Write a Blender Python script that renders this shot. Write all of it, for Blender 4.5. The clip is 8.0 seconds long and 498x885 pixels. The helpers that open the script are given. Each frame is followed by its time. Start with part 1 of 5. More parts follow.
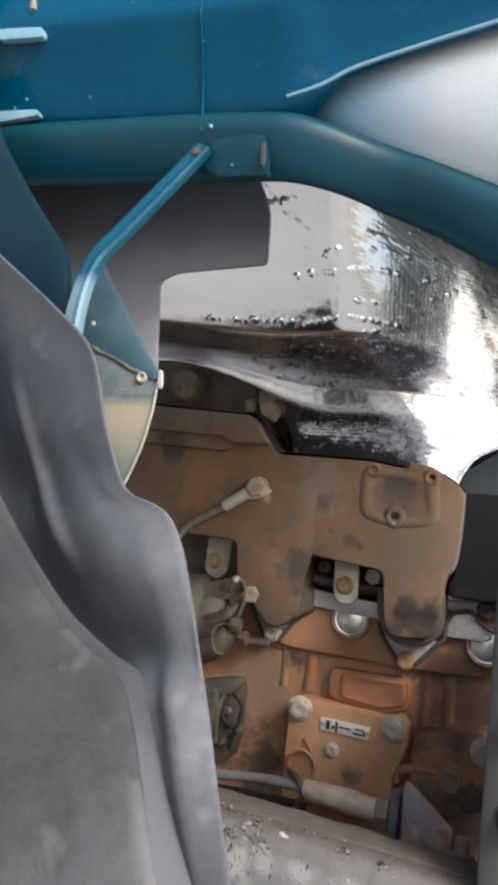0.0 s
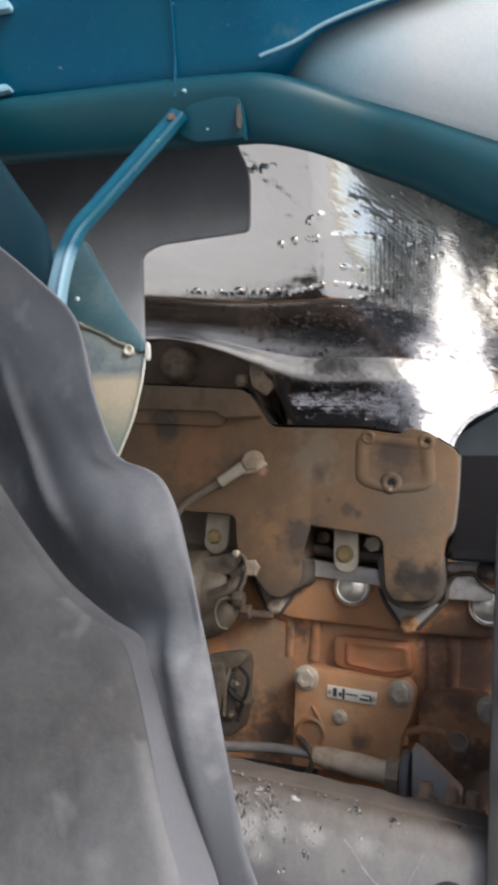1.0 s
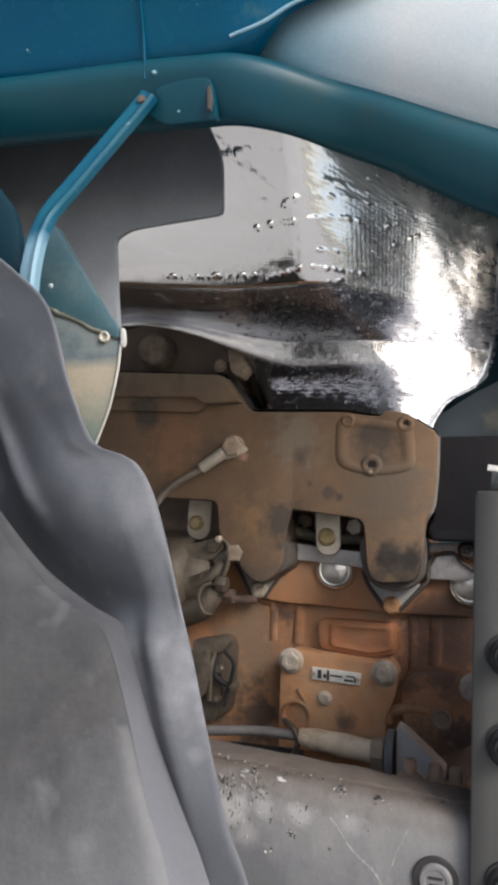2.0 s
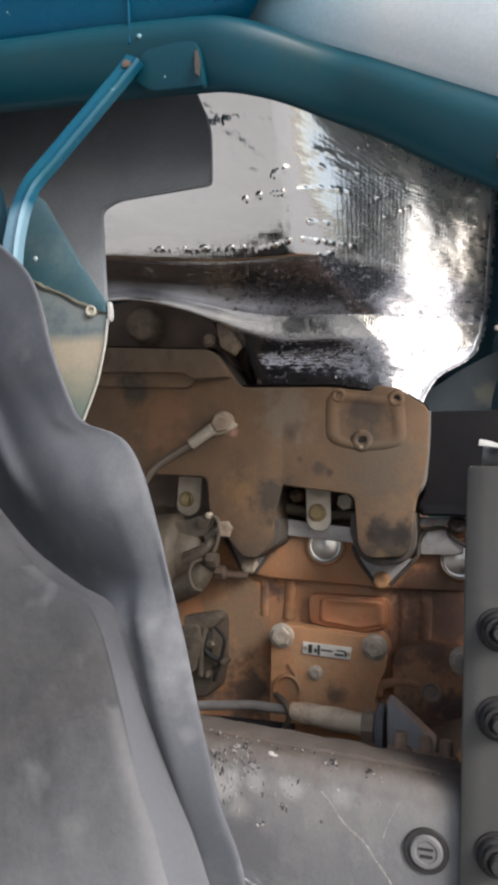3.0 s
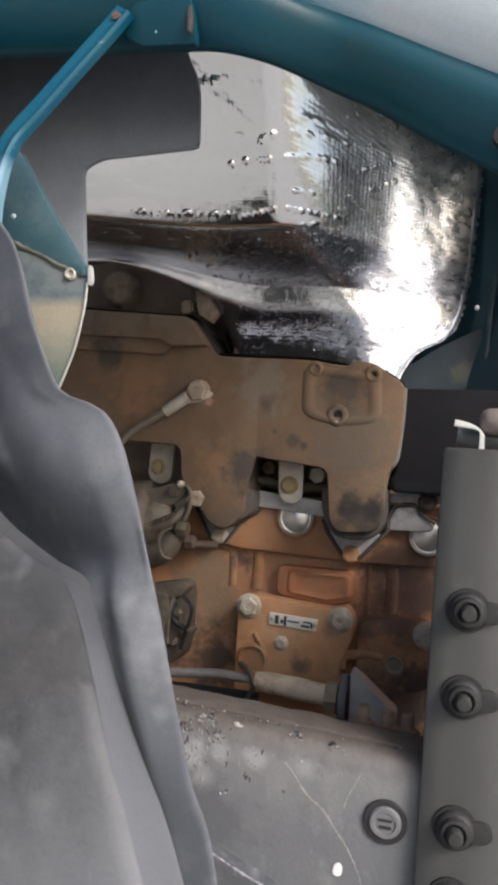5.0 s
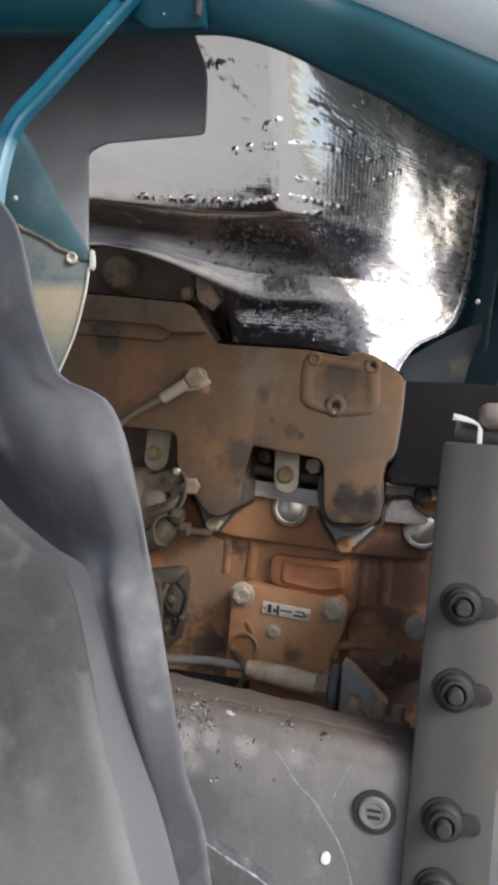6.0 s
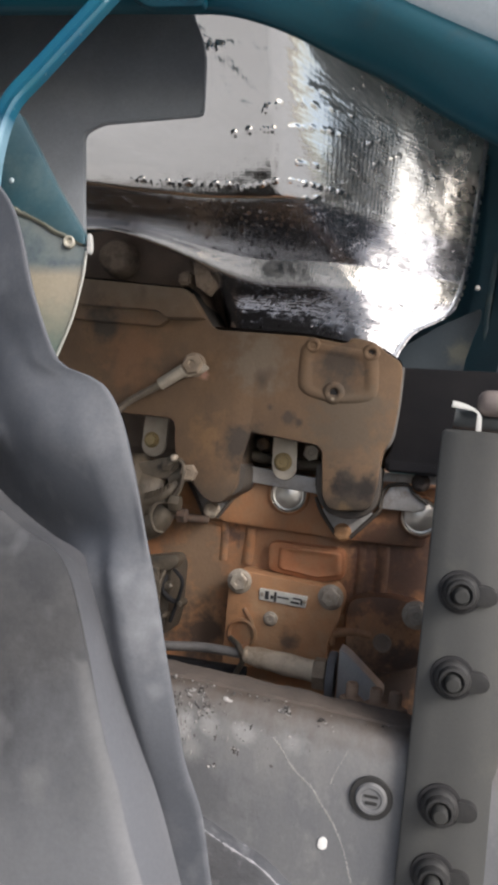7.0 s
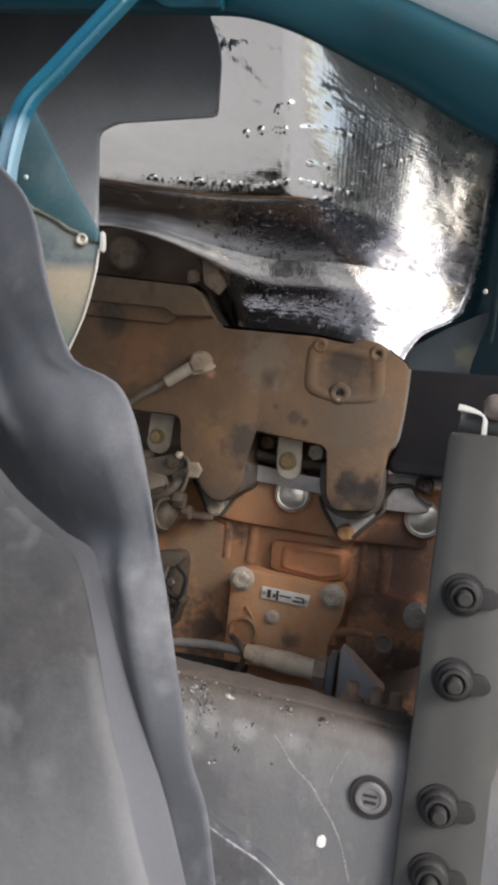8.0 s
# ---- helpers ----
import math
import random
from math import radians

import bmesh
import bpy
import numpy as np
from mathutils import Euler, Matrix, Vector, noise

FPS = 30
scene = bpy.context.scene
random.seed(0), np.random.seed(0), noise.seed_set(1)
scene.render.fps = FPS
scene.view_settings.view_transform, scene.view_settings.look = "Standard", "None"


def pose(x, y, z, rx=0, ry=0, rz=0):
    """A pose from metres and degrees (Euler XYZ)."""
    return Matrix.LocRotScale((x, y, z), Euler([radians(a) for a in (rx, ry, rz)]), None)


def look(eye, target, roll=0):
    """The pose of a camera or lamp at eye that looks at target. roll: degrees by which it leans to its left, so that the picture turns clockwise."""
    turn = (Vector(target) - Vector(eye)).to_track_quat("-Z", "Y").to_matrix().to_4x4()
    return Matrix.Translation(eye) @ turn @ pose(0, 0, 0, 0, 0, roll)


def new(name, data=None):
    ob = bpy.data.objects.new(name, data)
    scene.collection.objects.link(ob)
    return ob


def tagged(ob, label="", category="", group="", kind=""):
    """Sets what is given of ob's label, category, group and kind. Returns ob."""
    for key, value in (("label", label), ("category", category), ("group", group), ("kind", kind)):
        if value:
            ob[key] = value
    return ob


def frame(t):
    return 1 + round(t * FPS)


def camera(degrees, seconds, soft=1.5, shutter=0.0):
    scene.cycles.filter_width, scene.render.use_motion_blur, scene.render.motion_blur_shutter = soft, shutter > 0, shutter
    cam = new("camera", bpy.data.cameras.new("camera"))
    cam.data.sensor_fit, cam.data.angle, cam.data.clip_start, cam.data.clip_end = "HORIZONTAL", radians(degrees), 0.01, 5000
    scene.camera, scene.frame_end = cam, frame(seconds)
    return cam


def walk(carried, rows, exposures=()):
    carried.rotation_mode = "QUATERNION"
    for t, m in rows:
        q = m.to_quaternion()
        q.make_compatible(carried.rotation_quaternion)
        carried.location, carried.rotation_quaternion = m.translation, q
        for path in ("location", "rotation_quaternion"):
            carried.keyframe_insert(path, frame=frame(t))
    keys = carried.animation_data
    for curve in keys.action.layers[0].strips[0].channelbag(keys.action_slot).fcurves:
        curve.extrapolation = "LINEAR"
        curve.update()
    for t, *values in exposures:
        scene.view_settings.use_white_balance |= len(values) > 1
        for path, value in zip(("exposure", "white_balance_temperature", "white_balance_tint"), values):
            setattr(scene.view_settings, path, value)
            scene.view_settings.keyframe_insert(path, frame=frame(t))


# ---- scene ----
cam = camera(36.9, 8.0, soft=3.9, shutter=0.5)
PATH = [
    (0, (0.064, 0.029, 1.09), (-0.6, 1.89, 1.395), 6.3),
    (0.5, (0.061, 0.018, 1.086), (-0.652, 1.857, 1.415), 7.1),
    (1, (0.066, 0.033, 1.08), (-0.585, 1.906, 1.339), 3.2),
    (1.5, (0.069, 0.033, 1.079), (-0.547, 1.921, 1.318), 2.1),
    (3, (0.066, 0.041, 1.08), (-0.514, 1.949, 1.24), 1.5),
    (3.5, (0.063, 0.042, 1.082), (-0.493, 1.959, 1.209), 1.6),
    (4, (0.062, 0.042, 1.085), (-0.468, 1.968, 1.189), 2.1),
    (4.5, (0.06, 0.044, 1.085), (-0.453, 1.975, 1.172), 2.8),
    (6, (0.054, 0.046, 1.087), (-0.427, 1.987, 1.128), 4.9),
    (6.5, (0.052, 0.05, 1.087), (-0.428, 1.992, 1.106), 5.1),
    (7, (0.052, 0.049, 1.087), (-0.418, 1.993, 1.093), 5.1),
    (7.5, (0.052, 0.048, 1.086), (-0.423, 1.991, 1.083), 5.3),
    (8, (0.049, 0.045, 1.088), (-0.426, 1.987, 1.087), 6.2),
]
walk(cam, [(t, look(eye, target, roll)) for t, eye, target, roll in PATH], [(0.0, 1.09, 6210, 12), (1.0, 1.04, 6210, 12), (3.0, 0.96, 6230, 12), (4.5, 0.91, 6230, 12), (8.0, 0.88, 6230, 12)])

# ---- daylight: an overcast sky, the soft sun behind the camera and to its right ----
SUN_HIGH, SUN_ROUND = 33.0, 127.0
world = bpy.data.worlds.new("sky")
scene.world = world
world.use_nodes = True
sky = world.node_tree.nodes.new("ShaderNodeTexSky")
sky.sky_type, sky.sun_disc = "NISHITA", False
sky.sun_elevation, sky.sun_rotation = radians(SUN_HIGH), radians(SUN_ROUND)
sky.air_density, sky.dust_density, sky.ozone_density = 1.0, 4.0, 1.0
ground_of_sky = world.node_tree.nodes["Background"]
ground_of_sky.inputs["Strength"].default_value = 0.14
haze = world.node_tree.nodes.new("ShaderNodeHueSaturation")
haze.inputs["Saturation"].default_value = 0.75
world.node_tree.links.new(sky.outputs["Color"], haze.inputs["Color"])
world.node_tree.links.new(haze.outputs["Color"], ground_of_sky.inputs["Color"])
sun = new("sun", bpy.data.lights.new("sun", "SUN"))
sun.data.energy, sun.data.angle, sun.data.color = 1.5, radians(20), (1.0, 0.97, 0.93)
way = Vector((math.sin(radians(SUN_ROUND)) * math.cos(radians(SUN_HIGH)),
              math.cos(radians(SUN_ROUND)) * math.cos(radians(SUN_HIGH)), math.sin(radians(SUN_HIGH))))
sun.matrix_world = Matrix.Translation((0, -3, 6)) @ way.to_track_quat("Z", "Y").to_matrix().to_4x4()


# ---- materials ----
def surface(name, base, second=None, rough=0.6, metal=0.0, scale=40.0, fine=400.0, bump=0.2, bump_size=0.002,
            dust=None, dust_amount=0.0, dust_scale=25.0, coat=0.0, rough_var=0.15, speck=None, speck_amount=0.0,
            speck_scale=300.0, tex=(1, 1, 1), gloss=0.5, films_and_shading=(), stains_and_shading=()):
    """The last two arguments hold dirt, painted light and painted shade: (colour, full, none, tilt, wobble, scale,
    stretch) of layers that end along a ragged line of the height; (colour, (x, z), size) of patches.
    """
    m = bpy.data.materials.new(name)
    m.use_nodes = True
    nt = m.node_tree
    n, ln = nt.nodes, nt.links.new
    b = n["Principled BSDF"]
    pos = n.new("ShaderNodeNewGeometry").outputs["Position"]
    place = pos
    if tex != (1, 1, 1):
        mp = n.new("ShaderNodeMapping")
        mp.inputs["Scale"].default_value = tex
        ln(pos, mp.inputs["Vector"])
        pos = mp.outputs["Vector"]

    def noise_at(size, detail=5.0, rough_=0.6):
        k = n.new("ShaderNodeTexNoise")
        k.inputs["Scale"].default_value, k.inputs["Detail"].default_value, k.inputs["Roughness"].default_value = size, detail, rough_
        ln(pos, k.inputs["Vector"])
        return k.outputs["Fac"]

    def ramp(fac, lo, hi):
        r = n.new("ShaderNodeMapRange")
        r.inputs["From Min"].default_value, r.inputs["From Max"].default_value = lo, hi
        ln(fac, r.inputs["Value"])
        return r.outputs["Result"]

    def mix(fac, a, c):
        k = n.new("ShaderNodeMix")
        k.data_type = "RGBA"
        ln(fac, k.inputs["Factor"])
        for socket, v in (("A", a), ("B", c)):
            s = [i for i in k.inputs if i.name == socket and i.type == "RGBA"][0]
            if isinstance(v, tuple):
                s.default_value = (*v, 1)
            else:
                ln(v, s)
        return [o for o in k.outputs if o.type == "RGBA"][0]

    second = second or tuple(c * 0.75 for c in base)
    colour = mix(ramp(noise_at(scale), 0.35, 0.68), base, second)
    if dust:
        d = ramp(noise_at(dust_scale, 8.0, 0.7), 0.62 - dust_amount * 0.5, 0.78 - dust_amount * 0.2)
        colour = mix(d, colour, dust)
    for layer_colour, full, none, tilt, wobble, layer_scale, stretch in films_and_shading:
        dot = n.new("ShaderNodeVectorMath")
        dot.operation = "DOT_PRODUCT"
        dot.inputs[1].default_value = (tilt, 0, 1)
        ln(place, dot.inputs[0])
        mp = n.new("ShaderNodeMapping")
        mp.inputs["Scale"].default_value = stretch
        ln(place, mp.inputs["Vector"])
        k = n.new("ShaderNodeTexNoise")
        k.inputs["Scale"].default_value, k.inputs["Detail"].default_value, k.inputs["Roughness"].default_value = layer_scale, 6.0, 0.68
        ln(mp.outputs["Vector"], k.inputs["Vector"])
        ragged = n.new("ShaderNodeMath")
        ragged.operation = "MULTIPLY_ADD"
        ragged.inputs[1].default_value = wobble
        ln(k.outputs["Fac"], ragged.inputs[0])
        ln(dot.outputs["Value"], ragged.inputs[2])
        colour = mix(ramp(ragged.outputs[0], none + wobble * 0.5, full + wobble * 0.5), colour, layer_colour)
    if stains_and_shading:
        k = n.new("ShaderNodeTexNoise")
        k.inputs["Scale"].default_value, k.inputs["Detail"].default_value, k.inputs["Roughness"].default_value = 42.0, 6.0, 0.65
        ln(place, k.inputs["Vector"])
        flat = n.new("ShaderNodeVectorMath")
        flat.operation = "MULTIPLY"
        flat.inputs[1].default_value = (1, 0, 1)
        ln(place, flat.inputs[0])
    for patch_colour, (sx_, sz_), size in stains_and_shading:
        away = n.new("ShaderNodeVectorMath")
        away.operation = "DISTANCE"
        away.inputs[1].default_value = (sx_, 0, sz_)
        ln(flat.outputs["Vector"], away.inputs[0])
        ragged = n.new("ShaderNodeMath")
        ragged.operation = "MULTIPLY_ADD"
        ragged.inputs[1].default_value = size * 2.6
        ln(k.outputs["Fac"], ragged.inputs[0])
        ln(away.outputs["Value"], ragged.inputs[2])
        colour = mix(ramp(ragged.outputs[0], size * 2.3, size * 1.65), colour, patch_colour)
    if speck:
        s = ramp(noise_at(speck_scale, 2.0, 0.5), 0.72 - speck_amount * 0.3, (0.78 if speck_scale > 50 else 0.9) - speck_amount * 0.3)
        colour = mix(s, colour, speck)
    grain = n.new("ShaderNodeMix")
    grain.data_type, grain.blend_type = "RGBA", "MULTIPLY"
    grain.inputs["Factor"].default_value = 0.35
    ln(colour, [i for i in grain.inputs if i.name == "A" and i.type == "RGBA"][0])
    g = n.new("ShaderNodeMapRange")
    g.inputs["To Min"].default_value, g.inputs["To Max"].default_value = 0.55, 1.35
    ln(noise_at(fine, 3.0), g.inputs["Value"])
    cc = n.new("ShaderNodeCombineColor")
    for k in ("Red", "Green", "Blue"):
        ln(g.outputs["Result"], cc.inputs[k])
    ln(cc.outputs["Color"], [i for i in grain.inputs if i.name == "B" and i.type == "RGBA"][0])
    ln([o for o in grain.outputs if o.type == "RGBA"][0], b.inputs["Base Color"])
    rr = n.new("ShaderNodeMapRange")
    rr.inputs["To Min"].default_value, rr.inputs["To Max"].default_value = max(0.03, rough - rough_var), min(1.0, rough + rough_var)
    ln(noise_at(scale * 2.3), rr.inputs["Value"])
    ln(rr.outputs["Result"], b.inputs["Roughness"])
    b.inputs["Metallic"].default_value = metal
    b.inputs["Coat Weight"].default_value = coat
    b.inputs["Coat Roughness"].default_value = 0.12
    b.inputs["Specular IOR Level"].default_value = gloss
    bp = n.new("ShaderNodeBump")
    bp.inputs["Strength"].default_value, bp.inputs["Distance"].default_value = bump, bump_size
    ln(noise_at(fine * 0.6, 6.0), bp.inputs["Height"])
    ln(bp.outputs["Normal"], b.inputs["Normal"])
    return m


TEAL = surface("teal_paint", gloss=0.16, base=(0.0, 0.054, 0.116), second=(0.001, 0.064, 0.114), rough=0.26, coat=0.06, scale=9, bump=0.04, rough_var=0.08,
               dust=(0.05, 0.11, 0.12), dust_amount=0.0, dust_scale=14, speck=(0.3, 0.4, 0.42), speck_amount=-0.10, speck_scale=150)
# the cab's teal, darkened for the dark ground it mirrors
TEAL_SHADED = surface("shaded_teal_paint", (0.002, 0.041, 0.063), (0.004, 0.047, 0.062), rough=0.36, gloss=0.32, scale=10, bump=0.05, dust=(0.02, 0.045, 0.05), dust_amount=0.1, dust_scale=14)
TEAL_INNER = surface("teal_undercoat", (0.004, 0.045, 0.06), (0.01, 0.04, 0.045), rough=0.5, coat=0.2, scale=18, bump=0.08,
                     dust=(0.05, 0.065, 0.06), dust_amount=0.25, dust_scale=20)
# the teal undercoat with shade put into its colour
SHADED_UNDERCOAT = surface("shaded_teal_undercoat", (0.002, 0.018, 0.030), (0.005, 0.022, 0.032), gloss=0.18, rough=0.6, scale=18, bump=0.1, dust=(0.02, 0.032, 0.036), dust_amount=0.15, dust_scale=16)
TEAL_DUSTY = surface("dusty_teal_paint", (0.028, 0.078, 0.100), (0.055, 0.10, 0.115), rough=0.35, coat=0.4, scale=24, bump=0.08,
                     dust=(0.11, 0.145, 0.145), dust_amount=0.2, dust_scale=14)
MUDDY_TEAL = surface("mud_splashed_teal", (0.10, 0.13, 0.135), (0.14, 0.155, 0.15), rough=0.5, scale=24, bump=0.12, dust=(0.05, 0.07, 0.095), dust_amount=0.3, dust_scale=55,
                     films_and_shading=(((0.27, 0.24, 0.18), (-0.206, 1.187)[1], (-0.206, 1.196)[1], 0.0, 0.006, 70, (1, 1, 1)), ((0.11, 0.145, 0.125), (-0.202, 1.141)[1], (-0.205, 1.176)[1], 0.0, 0.05, 30, (1, 1, 1))))
# the sky's reflection and its fade to teal are put into the colour
PALE = surface("sky_pale_panel", (0.44, 0.455, 0.46), (0.34, 0.39, 0.415), rough=0.45, coat=0.1, scale=7, bump=0.03,
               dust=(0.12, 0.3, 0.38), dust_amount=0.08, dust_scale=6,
               films_and_shading=(((0.15, 0.30, 0.39), 0.18, 1.70, 20.0, 0.5, 12, (1, 1, 1)), ((0.03, 0.14, 0.20), 1.352, 1.366, 0.475, 0.01, 12, (1, 1, 1))))
PLASTIC = surface("grey_plastic", (0.083, 0.088, 0.098), (0.070, 0.074, 0.083), gloss=0.3, rough=0.6, scale=14, fine=700, bump=0.12, bump_size=0.001,
                  dust=(0.115, 0.118, 0.126), dust_amount=0.28, dust_scale=22, speck=(0.145, 0.150, 0.160), speck_amount=0.42, speck_scale=42)
# darker at the top, paler towards the bottom and the lip
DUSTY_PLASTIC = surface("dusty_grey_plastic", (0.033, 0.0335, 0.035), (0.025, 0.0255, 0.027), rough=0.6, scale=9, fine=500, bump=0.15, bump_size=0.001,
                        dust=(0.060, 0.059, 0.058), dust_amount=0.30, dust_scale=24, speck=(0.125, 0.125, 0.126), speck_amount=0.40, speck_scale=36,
                        films_and_shading=(((0.135, 0.139, 0.147), 0.93, 1.11, -1.2, 0.09, 34, (1, 1, 0.6)), ((0.122, 0.124, 0.130), 0.84, 0.98, 0.0, 0.16, 46, (1, 1, 0.45))))
RAIL = surface("dusty_chassis_paint", (0.098, 0.101, 0.108), (0.128, 0.129, 0.132), tex=(1, 1, 0.6), rough=0.58, scale=16, fine=500, bump=0.2,
               dust=(0.19, 0.188, 0.185), dust_amount=0.2, dust_scale=26, speck=(0.26, 0.26, 0.25), speck_amount=-0.04, speck_scale=120,
               films_and_shading=(((0.155, 0.153, 0.15), 0.880, 0.800, 0.06, 0.12, 70, (1, 1, 0.6)), ((0.078, 0.063, 0.053), 0.874, 0.848, 0.06, 0.036, 60, (1, 1, 0.6))),
               stains_and_shading=(((0.25, 0.25, 0.247), (-0.172, 0.846), 0.024), ((0.24, 0.24, 0.237), (-0.135, 0.846), 0.020), ((0.22, 0.22, 0.217), (-0.075, 0.849), 0.014), ((0.20, 0.20, 0.197), (-0.035, 0.850), 0.012), ((0.19, 0.19, 0.187), (-0.120, 0.828), 0.012), ((0.2, 0.2, 0.197), (-0.178, 0.815), 0.012), ((0.21, 0.21, 0.207), (-0.105, 0.853), 0.012), ((0.080, 0.082, 0.087), (-0.110, 0.795), 0.040)))
PLATE = surface("dark_bracket_paint", (0.052, 0.0525, 0.050), (0.043, 0.044, 0.043), rough=0.5, gloss=0.35, scale=10, fine=600, bump=0.08,
                dust=(0.062, 0.062, 0.056), dust_amount=0.15, dust_scale=30)
BLACK = surface("black_rubber", (0.020, 0.0200, 0.021), (0.028, 0.027, 0.028), gloss=0.12, rough=0.6, scale=30, bump=0.15)
FLAP = surface("dark_grey_rubber", (0.19, 0.205, 0.22), (0.15, 0.163, 0.178), rough=0.7, scale=16, bump=0.15,
               dust=(0.21, 0.22, 0.23), dust_amount=0.3, dust_scale=11)
# greyer towards the ledges, darker towards the feet
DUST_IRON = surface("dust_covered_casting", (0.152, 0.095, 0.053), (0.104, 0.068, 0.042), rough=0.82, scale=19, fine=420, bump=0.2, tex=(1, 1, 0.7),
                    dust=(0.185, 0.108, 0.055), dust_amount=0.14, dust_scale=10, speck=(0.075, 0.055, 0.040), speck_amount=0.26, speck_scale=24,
                    films_and_shading=(((0.17, 0.135, 0.10), (-0.299, 1.289)[1], (-0.295, 1.229)[1], 0.0, 0.09, 26, (1, 1, 1)), ((0.075, 0.058, 0.043), (-0.062, 0.996)[1], (-0.065, 1.057)[1], 0.0, 0.11, 30, (1, 1, 1))),
                    stains_and_shading=(((0.19, 0.113, 0.056), (-0.215, 1.092), 0.036), ((0.185, 0.102, 0.055), (-0.337, 1.191), 0.055), ((0.06, 0.047, 0.036), (-0.376, 1.228), 0.030), ((0.055, 0.042, 0.032), (-0.181, 1.086), 0.034),
                            # (-0.062, 1.186) paints shade in the pad's recess
                            ((0.15, 0.115, 0.082), (-0.164, 1.194), 0.045), ((0.105, 0.078, 0.053), (-0.045, 1.125), 0.060), ((0.07, 0.05, 0.037), (-0.12, 1.124), 0.011), ((0.07, 0.05, 0.037), (-0.144, 1.135), 0.007), ((0.06, 0.043, 0.032), (-0.106, 1.119), 0.007), ((0.06, 0.045, 0.034), (-0.062, 1.186), 0.034),
                            # (-0.067, 1.151) is a painted glint under the boss's hole
                            ((0.05, 0.038, 0.028), (-0.036, 1.042), 0.034), ((0.022, 0.017, 0.014), (-0.054, 1.046), 0.015), ((0.022, 0.017, 0.014), (-0.020, 1.046), 0.015), ((0.025, 0.02, 0.016), (-0.037, 1.047), 0.010), ((0.14, 0.095, 0.05), (-0.042, 1.021), 0.010), ((0.30, 0.25, 0.19), (-0.067, 1.151), 0.0025), ((0.35, 0.20, 0.15), (-0.233, 1.169), 0.009)))
WORN_EDGE = surface("worn_grey_casting", (0.078, 0.066, 0.055), (0.058, 0.049, 0.041), rough=0.7, scale=40, bump=0.25, dust=(0.11, 0.085, 0.062), dust_amount=0.2, dust_scale=30)
DUST_BEIGE = surface("beige_dust_coat", (0.30, 0.24, 0.18), (0.22, 0.17, 0.125), rough=0.85, scale=40, bump=0.3, dust=(0.12, 0.09, 0.065), dust_amount=0.25, dust_scale=40)
# patches right of x = -0.01 paint the shade beside the bracket
ORANGE = surface("orange_engine_paint", (0.42, 0.188, 0.080), (0.28, 0.142, 0.07), rough=0.6, scale=20, fine=420, bump=0.35, tex=(1, 1, 0.6),
                 dust=(0.36, 0.22, 0.125), dust_amount=0.32, dust_scale=17, speck=(0.14, 0.085, 0.052), speck_amount=0.28, speck_scale=24,
                 stains_and_shading=(((0.17, 0.085, 0.052), (0.035, 0.955), 0.080), ((0.15, 0.076, 0.046), (0.013, 0.936), 0.06), ((0.14, 0.072, 0.044), (-0.007, 0.978), 0.035), ((0.13, 0.075, 0.05), (0.009, 0.827), 0.04), ((0.12, 0.066, 0.045), (0.055, 0.954), 0.05), ((0.11, 0.062, 0.042), (0.06, 0.829), 0.04), ((0.21, 0.135, 0.082), (-0.235, 0.915), 0.085), ((0.17, 0.11, 0.07), (-0.28, 0.839), 0.05), ((0.10, 0.065, 0.045), (-0.23, 0.822), 0.05),
                         ((0.16, 0.10, 0.06), (-0.102, 0.845), 0.018), ((0.30, 0.19, 0.105), (-0.135, 0.849), 0.032), ((0.09, 0.05, 0.034), (-0.197, 0.963), 0.018), ((0.16, 0.085, 0.05), (-0.025, 0.903), 0.025), ((0.08, 0.055, 0.043), (0.04, 0.801), 0.055), ((0.08, 0.055, 0.042), (0.009, 0.772), 0.05)))
RED = surface("red_orange_paint", (0.40, 0.165, 0.075), (0.31, 0.135, 0.066), gloss=0.3, rough=0.7, scale=26, bump=0.25,
              dust=(0.30, 0.165, 0.09), dust_amount=0.3, dust_scale=24, speck=(0.14, 0.07, 0.04), speck_amount=0.36, speck_scale=30)
STEEL = surface("dusty_steel", (0.52, 0.46, 0.38), (0.40, 0.34, 0.27), rough=0.5, metal=0.2, scale=60, bump=0.25,
                dust=(0.32, 0.25, 0.18), dust_amount=0.3, dust_scale=70)
BRIGHT = surface("bright_steel", (0.84, 0.80, 0.73), (0.7, 0.65, 0.57), rough=0.33, metal=0.75, scale=50, bump=0.06)
GASKET = surface("grey_aluminium", (0.52, 0.51, 0.50), (0.42, 0.40, 0.38), rough=0.5, metal=0.4, scale=45, bump=0.2,
                 dust=(0.27, 0.2, 0.14), dust_amount=0.22, dust_scale=40)
NUT = surface("dark_painted_nut", gloss=0.2, base=(0.024, 0.024, 0.024), second=(0.034, 0.033, 0.032), rough=0.55, metal=0.0, scale=90, bump=0.15)
# for the unseen sheets that the foil mirrors
MIRRORED_DARK = surface("unseen_dark_coat", (0.030, 0.027, 0.026), (0.022, 0.020, 0.019), rough=0.9, scale=20, bump=0.3)
DARK_IRON = surface("dark_dusty_casting", (0.25, 0.19, 0.145), (0.18, 0.138, 0.107), rough=0.9, scale=20, bump=0.4)
BOOT = surface("beige_rubber_boot", (0.70, 0.60, 0.45), (0.56, 0.45, 0.33), rough=0.8, scale=32, bump=0.3, dust=(0.26, 0.17, 0.10), dust_amount=0.22, dust_scale=30)
